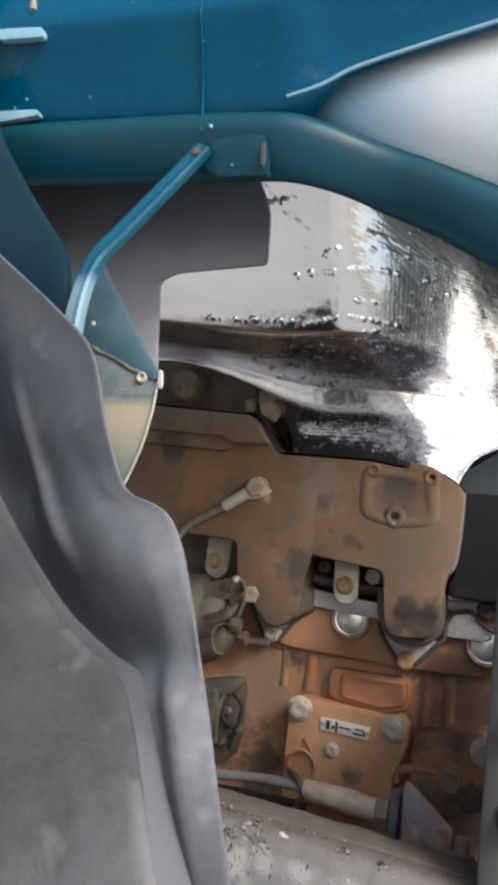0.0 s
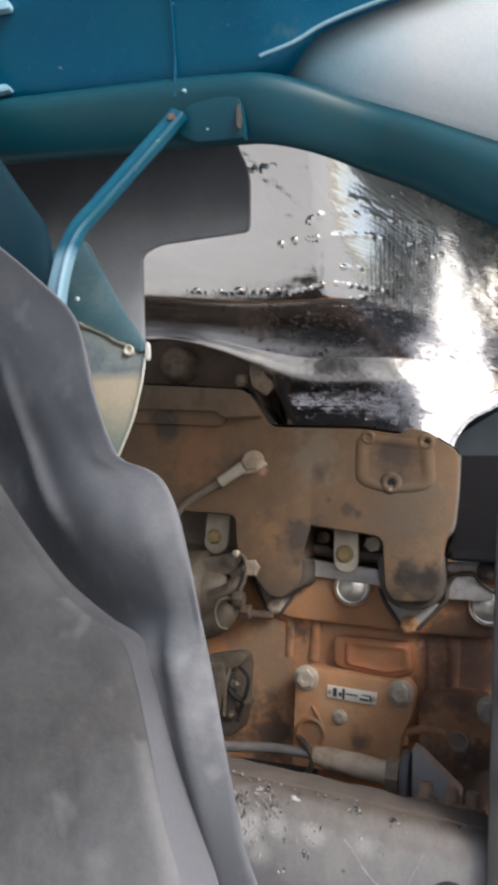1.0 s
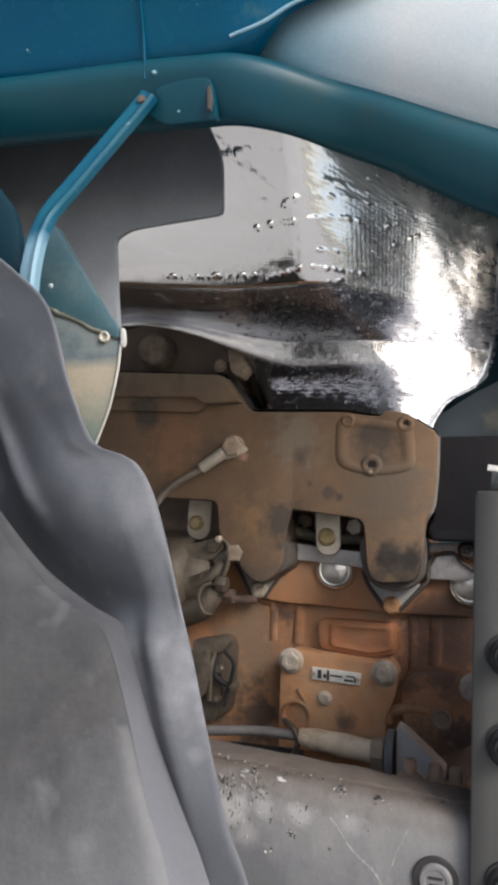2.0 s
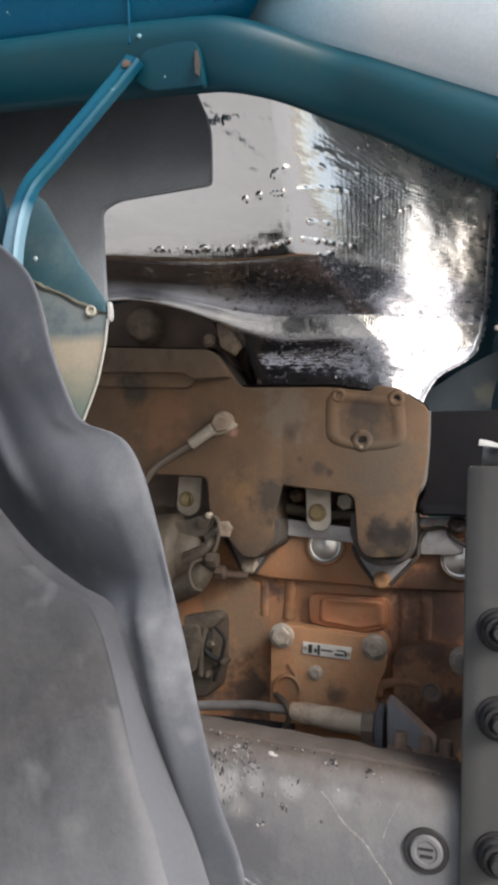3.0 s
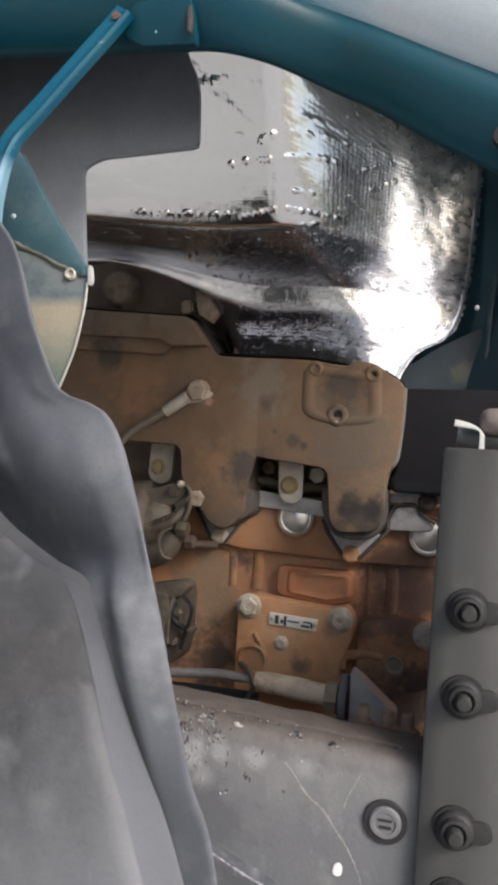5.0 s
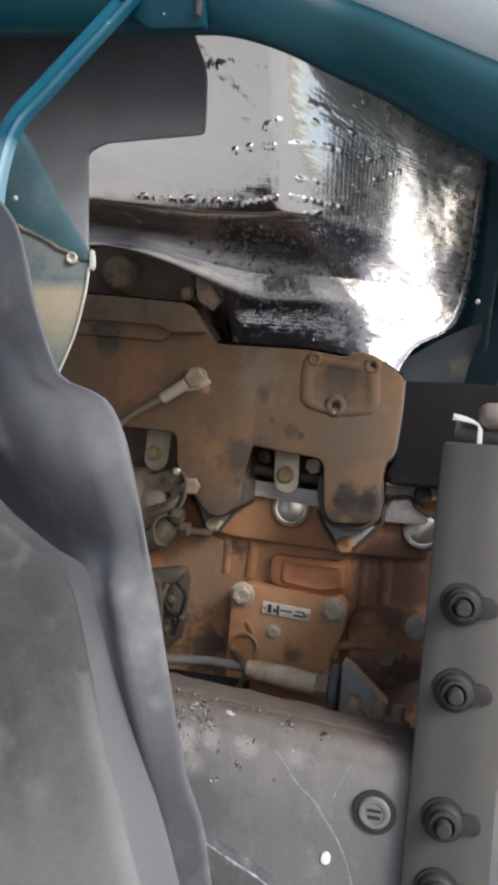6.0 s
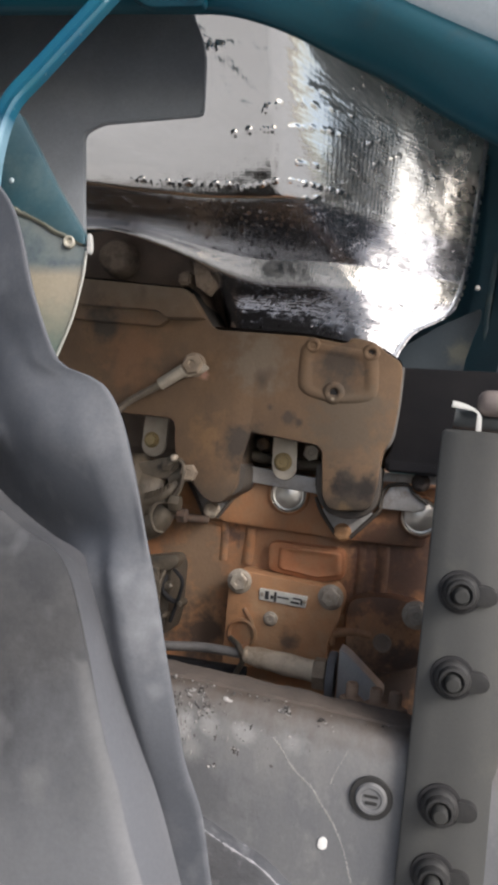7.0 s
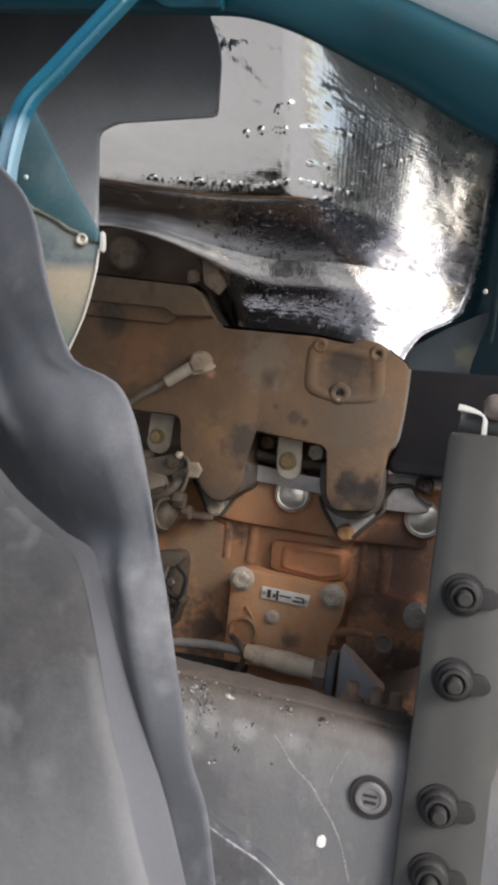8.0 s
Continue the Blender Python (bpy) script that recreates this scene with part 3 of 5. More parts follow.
part("dust_layer", sheet(layer), surface("brown_dust", (0.090, 0.072, 0.060), (0.066, 0.053, 0.045), rough=0.95, scale=35, fine=300, bump=0.6, dust=(0.05, 0.045, 0.04), dust_amount=0.15, dust_scale=90), rail)

# ---- bracket plate bolted against the rail ----
bracket = thing("bracket_plate", (0.1, 0.64, 0.62), "dark grey upright steel bracket plate with flange nuts", "bracket")
x0 = 0.0562
rows = []
for i in range(31):
    z = 0.62 + 0.4925 * (1 - (1 - i / 30) ** 2.2)
    edge = x0 + 0.0155 * (z - 0.875)
    cut = 0.004 * (1 - math.sqrt(max(0, 1 - max(0, (z - 1.1085) / 0.004) ** 2)))
    # the plate's deep return is unseen, added to keep light off the engine
    row = [(edge + cut, 0.6475, z), (edge + cut, 0.6405, z), (edge + cut + 0.0012, 0.6392, z), (edge + 0.0150, 0.639, z), (0.080, 0.639, z), (0.090, 0.6392, z), (0.098, 0.6400, z),
           (0.106, 0.6420, z), (0.114, 0.6456, z), (0.122, 0.6515, z), (0.128, 0.660, z), (0.132, 0.675, z), (0.135, 0.80, z), (0.135, 0.985, z)]
    rows.append(row)
part("plate", merged(sheet(rows), prism([(x0 + 0.009, 1.1120), (0.1335, 1.1120), (0.1335, 1.1122), (x0 + 0.009, 1.1122)], 0.640, 0.66, 0, r=0)), PLATE, bracket, smooth=50)
STUD_END = surface("stud_end", (0.036, 0.036, 0.034), rough=0.65, gloss=0.25, scale=90)
PB = [(0.0840, 0.990), (0.0835, 0.925), (0.0825, 0.828), (0.0815, 0.775)]
for k, (x, z) in enumerate(PB):
    lobe = []
    for j in range(28):
        a = 2 * math.pi * j / 28
        lobe.append((x + 0.0165 * math.cos(a), z + 0.0165 * math.sin(a)))
    wash = part("washer", prism(lobe, 0.6365, 0.639, 0.0008, r=0), BLACK, bracket)
    tail = [(x + 0.010, z + 0.0075), (x + 0.022, z + 0.0070), (x + 0.0275, z + 0.002), (x + 0.0275, z - 0.004), (x + 0.022, z - 0.0085), (x + 0.010, z - 0.0085)]
    part("lock_tab", prism(tail, 0.6345, 0.646, 0.0015, r=0.004), NUT, bracket)
    nut = part("flange_nut", merged(lathe([(0.0140, 0), (0.0138, -0.0025), (0.0122, -0.0050), (0.0108, -0.0058)], n=28), lathe([(0.0114, -0.003), (0.0112, -0.0095), (0.0102, -0.0118), (0.0086, -0.0122), (0.0076, -0.0108), (0.0062, -0.0085), (0.0050, -0.0085)], n=12)),
               NUT, bracket, at=(x, 0.6365, z), smooth=32)
    part("stud", lathe([(0.0058, 0), (0.0058, -0.0175), (0.0046, -0.0192), (0.0003, -0.0196)], n=18), STUD_END, nut,
         at=(x, 0.6365, z))

# ---- the engine ----
engine = thing("engine", (-0.1, 1.1, 0.45), "orange-painted diesel engine under a coat of brown dust", "engine")
COVER_Y = 0.955
cover = [(-0.516, 1.293), (-0.263, 1.279), (-0.227, 1.229), (-0.106, 1.227), (-0.057, 1.22), (-0.051, 1.229), (-0.022, 1.224), (-0.008, 1.212), (0.0135, 1.200),
         (0.0125, 1.145), (0.0080, 1.107), (-0.0035, 1.092), (-0.0055, 1.045), (-0.012, 1.020), (-0.060, 1.016), (-0.0705, 1.030), (-0.076, 1.093), (-0.179, 1.104),
         (-0.178, 1.03), (-0.199, 1.008), (-0.22, 1.013), (-0.25, 1.05), (-0.264, 1.068), (-0.268, 1.112), (-0.346, 1.114), (-0.504, 1.121)]
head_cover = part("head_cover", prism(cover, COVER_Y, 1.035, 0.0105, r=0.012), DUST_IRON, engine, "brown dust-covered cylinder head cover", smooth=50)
part("cover_ledge", prism([(-0.507, 1.29), (-0.263, 1.276), (-0.235, 1.24), (-0.286, 1.238), (-0.298, 1.247), (-0.504, 1.253)], 0.938, 0.957, 0.005, r=0.006), DUST_IRON, head_cover)
part("cover_ledge", prism([(-0.509, 1.257), (-0.294, 1.248), (-0.284, 1.238), (-0.296, 1.228), (-0.508, 1.235)], 0.947, 0.957, 0.003, r=0.005), DUST_IRON, head_cover)


def dish(outline, levels, r=0.01):
    """A moulding over an outline: levels of (share of the outline's size, y), the last one closed by a floor."""
    pts = [Vector(p) for p in rounded(outline, r, 5)]
    mid = sum(pts, Vector((0, 0))) / len(pts)
    bm = bmesh.new()
    rings = [[bm.verts.new((mid.x + (p.x - mid.x) * k, y, mid.y + (p.y - mid.y) * k)) for p in pts] for k, y in levels]
    for a, b in zip(rings, rings[1:]):
        for k in range(len(pts)):
            bm.faces.new((a[k], a[(k + 1) % len(pts)], b[(k + 1) % len(pts)], b[k]))
    bm.faces.new(rings[-1])
    return bm


pad = part("cover_pad", dish([(-0.112, 1.221), (-0.063, 1.216), (-0.017, 1.211), (-0.013, 1.154), (-0.049, 1.147), (-0.079, 1.148), (-0.112, 1.158)],
                       [(1.05, 0.9565), (1.0, 0.9545), (0.93, 0.9528), (0.84, 0.9524), (0.76, 0.9529), (0.69, 0.9543), (0.62, 0.9547), (0.2, 0.9546)], 0.016), DUST_IRON, head_cover, smooth=80)
for p, r in (((-0.097, 1.215), 0.0088), ((-0.067, 1.159), 0.0125), ((-0.026, 1.21), 0.010)):
    part("boss", lathe([(r * 1.25, 0.006), (r * 1.1, 0.002), (r * 0.95, 0.0), (r * 0.8, -0.001), (r * 0.5, -0.0008), (r * 0.42, 0.0004), (r * 0.38, 0.003), (0.0003, 0.003)], n=20), DUST_IRON, pad, at=(p[0], 0.9525, p[1]), smooth=70)
    part("hole", lathe([(r * 0.36, 0.003), (r * 0.36, 0.0012), (0.0003, 0.0012)], n=14), BLACK, pad, at=(p[0], 0.9525, p[1]))
# flanges that step out round the feet of the cover
for outline in ([(-0.2700, 1.060), (-0.256, 1.044), (-0.226, 1.016), (-0.200, 1.012), (-0.172, 1.029), (-0.172, 1.060), (-0.200, 1.070)],
                [(-0.082, 1.072), (-0.082, 1.047), (-0.076, 1.025), (-0.062, 1.010), (-0.041, 1.006), (-0.017, 1.012), (-0.006, 1.022), (-0.002, 1.041), (-0.002, 1.076)]):
    part("foot_flange", prism(outline, 0.966, 1.030, 0.004, r=0.008), WORN_EDGE, head_cover, "worn grey flange")
# rounded ridge down the outer edge of the cover
part("cover_rim", tube([(0.0095, 0.963, 1.196), (0.0090, 0.962, 1.164), (0.0070, 0.962, 1.130), (0.0035, 0.962, 1.108), (-0.0055, 0.965, 1.096)], 0.0055), surface("grey_rim", (0.125, 0.120, 0.113), (0.09, 0.085, 0.08), rough=0.65, scale=40, bump=0.2), head_cover, "grey rim")
part("cover_bulge", dish([(-0.25, 1.119), (-0.218, 1.222), (-0.165, 1.219), (-0.161, 1.123), (-0.18, 1.044), (-0.203, 1.021), (-0.229, 1.041), (-0.255, 1.076)], [(1.0, 0.9556), (0.85, 0.9547), (0.65, 0.9535), (0.45, 0.9527), (0.2, 0.9523)], 0.02), DUST_IRON, head_cover, smooth=80)

# unseen dark sheets on top of the cover, added to darken the foil's reflections
dark_layer_line = [(-0.519, 1.296), (-0.265, 1.281), (-0.229, 1.232), (-0.107, 1.229), (-0.011, 1.216), (0.01, 1.202)]
part("unseen_dark_layer", sheet([[(x, y, z + 0.0015 + 0.001 * noise.noise((x * 60, y * 60, 2))) for y in (0.963, 0.985, 1.01, 1.04, 1.084)] for x, z in dark_layer_line], 0.0), MIRRORED_DARK, head_cover)
part("unseen_dark_layer", sheet([[(x, y, z + 0.0012) for y in (0.943, 0.95, 0.957)] for x, z in ((-0.508, 1.291), (-0.373, 1.284), (-0.265, 1.277))]), MIRRORED_DARK, head_cover)

# upper housing behind the cover, with the filler plug
part("upper_housing", prism([(-0.62, 1.20), (-0.62, 1.345), (-0.346, 1.372), (-0.303, 1.357), (-0.277, 1.322), (-0.256, 1.267), (-0.2, 1.20)], 1.0, 1.07, 0.015, r=0.02), DARK_IRON, engine, smooth=50)
px, pz = (-0.378, 1.323)
plug = part("filler_plug", lathe([(0.026, 0.05), (0.026, 0.004), (0.0235, 0), (0.0235, -0.012), (0.021, -0.0155), (0.018, -0.0165), (0.0003, -0.0165)], n=20), DUST_BEIGE, engine, "dusty filler plug", at=(px, 0.985, pz))
connector = part("sensor_connector", prism([(-0.263, 1.319), (-0.248, 1.324), (-0.232, 1.29), (-0.243, 1.275), (-0.256, 1.284)], 0.955, 0.985, 0.003, r=0.004), DUST_BEIGE, engine, "dusty sensor connector")
part("connector_lug", box(*sorted(((-0.281, 1.302)[0], (-0.264, 1.302)[0])), 0.958, 0.985, *sorted(((-0.274, 1.285)[1], (-0.275, 1.302)[1])), 0.003), DUST_BEIGE, connector)
part("engine_top", box(-0.62, 0.0, 1.085, 1.55, 1.05, 1.262, 0.02), DARK_IRON, engine)

part("rocker_housing", box(-0.60, -0.16, 1.072, 1.50, 1.18, 1.318, 0.015), DARK_IRON, engine)

# cylinder block
part("block", prism([(-0.75, 0.45), (-0.75, 1.056), (0.40, 1.050), (0.40, 0.45)], 1.036, 1.50, 0.004, r=0.004), ORANGE, engine, "orange-brown cylinder block")
part("block_flange", prism([(-0.284, 1.032), (-0.188, 1.041), (-0.081, 1.034), (0.056, 1.031), (0.058, 0.976), (-0.041, 0.975), (-0.142, 0.978), (-0.204, 0.98), (-0.282, 1.001)], 1.024, 1.04, 0.003, r=0.01), ORANGE, engine)
part("cast_rib", tube([(-0.29, 1.042, 0.999), (-0.223, 1.042, 0.98), (-0.21, 1.042, 0.973), (-0.208, 1.042, 0.927)], 0.0085), ORANGE, engine)
part("cast_rib", tube([(-0.173, 1.042, 0.976), (-0.173, 1.042, 0.953), (-0.175, 1.042, 0.926)], 0.010), ORANGE, engine)
part("cast_rib", tube([(-0.023, 1.042, 0.973), (-0.022, 1.042, 0.94), (-0.023, 1.042, 0.903)], 0.0085), ORANGE, engine)
part("cast_rib", tube([(0.005, 1.042, 0.971), (0.006, 1.042, 0.942), (0.005, 1.042, 0.902)], 0.0105), ORANGE, engine)
part("cast_rib", tube([(-0.166, 1.042, 0.967), (-0.104, 1.042, 0.97), (-0.006, 1.042, 0.964)], 0.006), ORANGE, engine)
part("raised_panel", prism([(-0.145, 0.963), (-0.041, 0.963), (-0.039, 0.924), (-0.074, 0.915), (-0.143, 0.923)], 1.020, 1.04, 0.006, r=0.012), RED, engine, "red-orange raised panel")
part("panel_field", dish([(-0.128, 0.957), (-0.047, 0.957), (-0.045, 0.929), (-0.075, 0.922), (-0.128, 0.928)], [(1.05, 1.0215), (1.0, 1.0185), (0.95, 1.0172), (0.86, 1.0172), (0.80, 1.0184), (0.4, 1.0186)], 0.006), RED, engine, smooth=60)
part("side_housing", prism([(-0.036, 0.903), (0.006, 0.913), (0.067, 0.909), (0.07, 0.83), (0.01, 0.809), (-0.033, 0.835)], 1.008, 1.04, 0.01, r=0.02), ORANGE, engine)
part("housing_arch", tube([(-0.05, 1.011, 0.841), (-0.047, 1.011, 0.855), (-0.021, 1.011, 0.862), (-0, 1.012, 0.86)], 0.006), ORANGE, engine)
# the block's orange, dustier, and lightened in place of light on the cover
COVER_PAINT = surface("lightened_dusty_orange", (0.50, 0.25, 0.115), (0.38, 0.205, 0.105), rough=0.65, scale=22, bump=0.3, dust=(0.46, 0.30, 0.17), dust_amount=0.3, dust_scale=20, speck=(0.22, 0.12, 0.07), speck_amount=0.2, speck_scale=26,
                      stains_and_shading=(((0.17, 0.11, 0.07), (-0.102, 0.842), 0.016),))
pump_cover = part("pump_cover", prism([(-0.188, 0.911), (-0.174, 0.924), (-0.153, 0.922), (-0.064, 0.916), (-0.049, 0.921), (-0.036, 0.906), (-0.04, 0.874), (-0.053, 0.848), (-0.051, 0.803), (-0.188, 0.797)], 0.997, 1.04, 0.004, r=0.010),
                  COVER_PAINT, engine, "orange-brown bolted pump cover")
part("cast_rib", tube([(-0.164, 0.996, 0.875), (-0.153, 0.996, 0.859), (-0.147, 0.996, 0.837)], 0.003), ORANGE, pump_cover)
for (x, z), r in (((-0.173, 0.909), 0.0125), ((-0.053, 0.904), 0.0125)):
    bolt(pump_cover, (x, 0.997, z), r, 0.010, STEEL, flange=r * 1.3, label="dusty steel flange bolt")
x, z = (-0.128, 0.866)
bolt(pump_cover, (x, 0.997, z), 0.0075, 0.006, STEEL, flange=0.0095, turn=0.7)
x, z = (-0.164, 0.842)
part("ring", lathe([(0.020, 0.01), (0.020, -0.004), (0.0175, -0.006), (0.0145, -0.004), (0.0145, -0.001), (0.0003, -0.001)], n=26), ORANGE, pump_cover, at=(x, 0.997, z))
x, z = (0.015, 0.853)
part("ring", lathe([(0.012, 0.01), (0.012, -0.001), (0.0105, -0.0022), (0.0085, -0.0016), (0.0075, -0.0008), (0.0003, -0.0008)], n=22), DARK_IRON, engine, at=(x, 1.0085, z))
x, z = (0.054, 0.894)
bolt(engine, (x, 1.008, z), 0.014, 0.012, STEEL, flange=0.018)

# rating plate with its worn marks
label = part("rating_plate", prism([(-0.145, 0.904), (-0.082, 0.901), (-0.084, 0.886), (-0.145, 0.889)], 0.9945, 0.9975, 0.0004, r=0.001), surface("worn_label_metal", (0.80, 0.78, 0.72), (0.68, 0.65, 0.57), rough=0.4, metal=0.15, scale=120), pump_cover, "small bright metal rating plate, writing worn")
INK = surface("dark_print", (0.03, 0.03, 0.03), (0.06, 0.05, 0.045), rough=0.6)
corner, right, down = Vector((-0.145, 0.904)), Vector((-0.082, 0.901)) - Vector((-0.145, 0.904)), Vector((-0.145, 0.889)) - Vector((-0.145, 0.904))


def mark(u0, u1, v0, v1):
    q = [corner + right * u + down * v for u, v in ((u0, v0), (u1, v0), (u1, v1), (u0, v1))]
    part("print_bar", prism([tuple(p) for p in q], 0.9938, 0.9946, 0, r=0), INK, label)


for u0, u1, v0, v1 in ((0.12, 0.20, 0.15, 0.85), (0.24, 0.30, 0.45, 0.75), (0.31, 0.36, 0.1, 0.95), (0.38, 0.62, 0.42, 0.55), (0.66, 0.84, 0.62, 0.80), (0.70, 0.88, 0.30, 0.42), (0.86, 0.90, 0.40, 0.80)):
    mark(u0, u1, v0, v1)
for u in (0.06, 0.94):
    q = corner + right * u + down * 0.5
    part("rivet", lathe([(0.003, 0), (0.0026, -0.0012), (0.0003, -0.0018)], n=12), STEEL, label, at=(q.x, 0.9945, q.y))

DARK_BOLT = surface("dark_dusty_bolt", (0.065, 0.05, 0.043), (0.045, 0.036, 0.032), rough=0.7, scale=60, bump=0.3)
LUG_BOLT = surface("dusty_orange_bolt", (0.50, 0.27, 0.12), (0.40, 0.22, 0.11), rough=0.7, scale=60, bump=0.2)
# gasket lugs at the feet of the cover, with their bolts
for outline, (x, z), material in (([(-0.256, 1.026), (-0.19, 1.03), (-0.196, 1.015), (-0.22, 0.985), (-0.229, 0.983), (-0.236, 0.988)], (-0.224, 0.996), STEEL),
                                  ([(-0.078, 1.014), (-0.004, 1.014), (-0.028, 0.990), (-0.040, 0.977), (-0.053, 0.977), (-0.062, 0.987)], (-0.0475, 0.9855), LUG_BOLT)):
    lug = part("gasket_lug", prism(outline, 1.012, 1.03, 0.002, r=0.006), GASKET, engine, "grey aluminium gasket lug")
    bolt(lug, (x, 1.012, z), 0.0105, 0.008, material, flange=0.0118)
part("edge_seal", tube([(-0.192, 1.01, 1.019), (-0.203, 1.01, 1.003), (-0.215, 1.01, 0.986)], 0.0024), WORN_EDGE, engine)
part("edge_seal", tube([(-0.269, 1.01, 1.045), (-0.251, 1.01, 1.019), (-0.233, 1.01, 0.987)], 0.0024), WORN_EDGE, engine)
part("edge_seal", tube([(-0.085, 1.01, 1.028), (-0.077, 1.01, 1.010), (-0.062, 1.01, 0.990), (-0.055, 1.01, 0.981)], 0.0026), WORN_EDGE, engine)
part("edge_seal", tube([(-0.003, 1.01, 1.040), (-0.002, 1.01, 1.022), (-0.009, 1.01, 1.011), (-0.026, 1.01, 0.992), (-0.037, 1.01, 0.980)], 0.0028), WORN_EDGE, engine)

# crossbar, retaining tabs and core plugs in the windows of the cover
part("crossbar", prism([(-0.179, 1.059), (-0.085, 1.051), (-0.084, 1.031), (-0.178, 1.038)], 1.014, 1.036, 0.002, r=0.002), GASKET, engine, "grey flat metal bar")


def retaining_tab(top_left, top_right, foot, y, material, bolt_at, bolt_r):
    a, b, c = Vector(top_left), Vector(top_right), Vector(foot)
    half = (b - a) / 2
    pts = [tuple(a), tuple(b)]
    for k in range(11):
        t = math.pi * k / 10
        pts.append(tuple(c + half * math.cos(t) + Vector((0, -half.length)) * math.sin(t)))
    tab = part("retaining_tab", prism(pts, y, y + 0.004, 0.001, r=0), material, engine, "steel retaining tab")
    bolt(tab, (bolt_at[0], y, bolt_at[1]), bolt_r, 0.007, BRASS, flange=bolt_r * 1.25)


BRASS = surface("dull_brass_plating", (0.42, 0.33, 0.17), (0.32, 0.24, 0.12), rough=0.45, metal=0.4, scale=80, bump=0.2)
TAB_PAINT = surface("dusty_zinc", (0.60, 0.55, 0.46), (0.5, 0.44, 0.35), rough=0.5, metal=0.1, scale=50, bump=0.1)
retaining_tab((-0.146, 1.109), (-0.114, 1.106), (-0.128, 1.062), 0.998, TAB_PAINT, (-0.13, 1.069), 0.0095)
retaining_tab((-0.325, 1.119), (-0.291, 1.119), (-0.31, 1.076), 1.000, surface("greyed_zinc", (0.42, 0.37, 0.30), (0.33, 0.28, 0.22), rough=0.6, scale=50), (-0.313, 1.082), 0.0085)
for (x, z), r, material in (((-0.098, 1.084), 0.0115, TAB_PAINT), ((-0.164, 1.09), 0.010, DUST_IRON)):
    bolt(engine, (x, 1.035, z), r, 0.016, material)
part("sleeve", tube([(-0.189, 1.035, 1.075), (-0.138, 1.035, 1.068), (-0.084, 1.035, 1.068)], 0.008), PUMP, engine)
for x, z in ((-0.123, 1.026), (0.048, 1.015)):
    seat = part("plug_seat", lathe([(0.0275, 0.01), (0.0275, -0.006), (0.0245, -0.008), (0.0225, -0.006), (0.0225, 0.0)], n=30), ORANGE, engine, at=(x, 1.027, z))
    part("plug_rim", lathe([(0.0236, 0.0), (0.0236, -0.0085), (0.0228, -0.0092), (0.0222, -0.0085), (0.0222, 0.0)], n=30), BRIGHT, seat, at=(x, 1.027, z))
    part("core_plug", lathe([(0.0222, 0.004), (0.0218, -0.004), (0.0205, -0.007), (0.0185, -0.0065), (0.012, -0.0095), (0.0003, -0.0105)], n=30), BRIGHT, seat, "shiny steel core plug", at=(x, 1.027, z))
arch = part("gasket_arch", prism([(-0.001, 1.021), (0.001, 1.037), (0.008, 1.0495), (0.028, 1.052), (0.037, 1.041), (0.054, 1.030), (0.053, 1.024), (0.040, 1.021)], 1.010, 1.03, 0.002, r=0.004), GASKET, engine, "grey aluminium gasket edge")
part("edge_seal", tube([(-0.003, 1.008, 1.022), (-0.001, 1.008, 1.039), (0.007, 1.008, 1.0515), (0.029, 1.008, 1.0545), (0.038, 1.008, 1.0440), (0.056, 1.008, 1.0325)], 0.0024), WORN_EDGE, arch)
part("gasket_strip", prism([(-0.006, 1.067), (0.070, 1.068), (0.070, 1.057), (-0.006, 1.056)], 1.014, 1.03, 0.001, r=0.001), GASKET, engine, "grey aluminium gasket edge")
x, z = (0.045, 1.059)
bolt(engine, (x, 1.008, z), 0.0098, 0.010, DARK_BOLT, flange=0.0118, turn=0.8)

# ---- fuel pump and solenoid beside the block ----
pump = thing("fuel_pump", (-0.323, 1, 0.988), "oily dust-caked fuel pump with ribbed rim", "fuel pump")
x, z = (-0.318, 1.009)
part("drum", lathe([(0.020, -0.06), (0.048, -0.055), (0.052, -0.02), (0.054, 0.0), (0.050, 0.006), (0.040, 0.012), (0.036, 0.036), (0.026, 0.044), (0.0003, 0.046)], axis="x", n=36), PUMP, pump, at=(x, 0.985, z), smooth=45)
for k in range(15):
    t = k / 14
    tx, tz = (-0.279, 1.017)
    part("tooth", box(-0.0011, 0.0011, -0.003, 0.004, -0.0042, 0.0042, 0.0006), PUMP, pump, at=(tx - 0.030 + 0.052 * t, 0.945 + 0.012 * (2 * t - 1) ** 2, tz - 0.010 + 0.022 * t ** 1.6))
part("ribbed_collar", tube([(-0.324, 0.962, 0.997), (-0.294, 0.955, 1.003), (-0.271, 0.955, 1.015), (-0.257, 0.962, 1.03)], 0.0085, n=14), PUMP, pump)
part("clip", tube([(-0.264, 0.938, 1.007), (-0.276, 0.935, 1.001), (-0.28, 0.934, 0.986), (-0.274, 0.936, 0.97), (-0.264, 0.94, 0.967)], 0.0022, n=10), PUMP, pump, "dull metal clip")
part("union_nut", lathe([(0.010, -0.007), (0.0105, -0.006), (0.0105, 0.006), (0.010, 0.007)], axis="x", n=6), PUMP, pump, at=(-0.255, 0.95, 1.005))
part("banjo", lathe([(0.009, 0.01), (0.009, -0.004), (0.006, -0.006), (0.0003, -0.006)], n=6), PUMP, pump, at=(-0.271, 0.955, 1.053))
part("thin_pipe", tube([(-0.269, 0.95, 1.052), (-0.254, 0.95, 1.06), (-0.247, 0.95, 1.046), (-0.251, 0.95, 1.022), (-0.261, 0.95, 1.007)], 0.003, n=10), PUMP, pump)
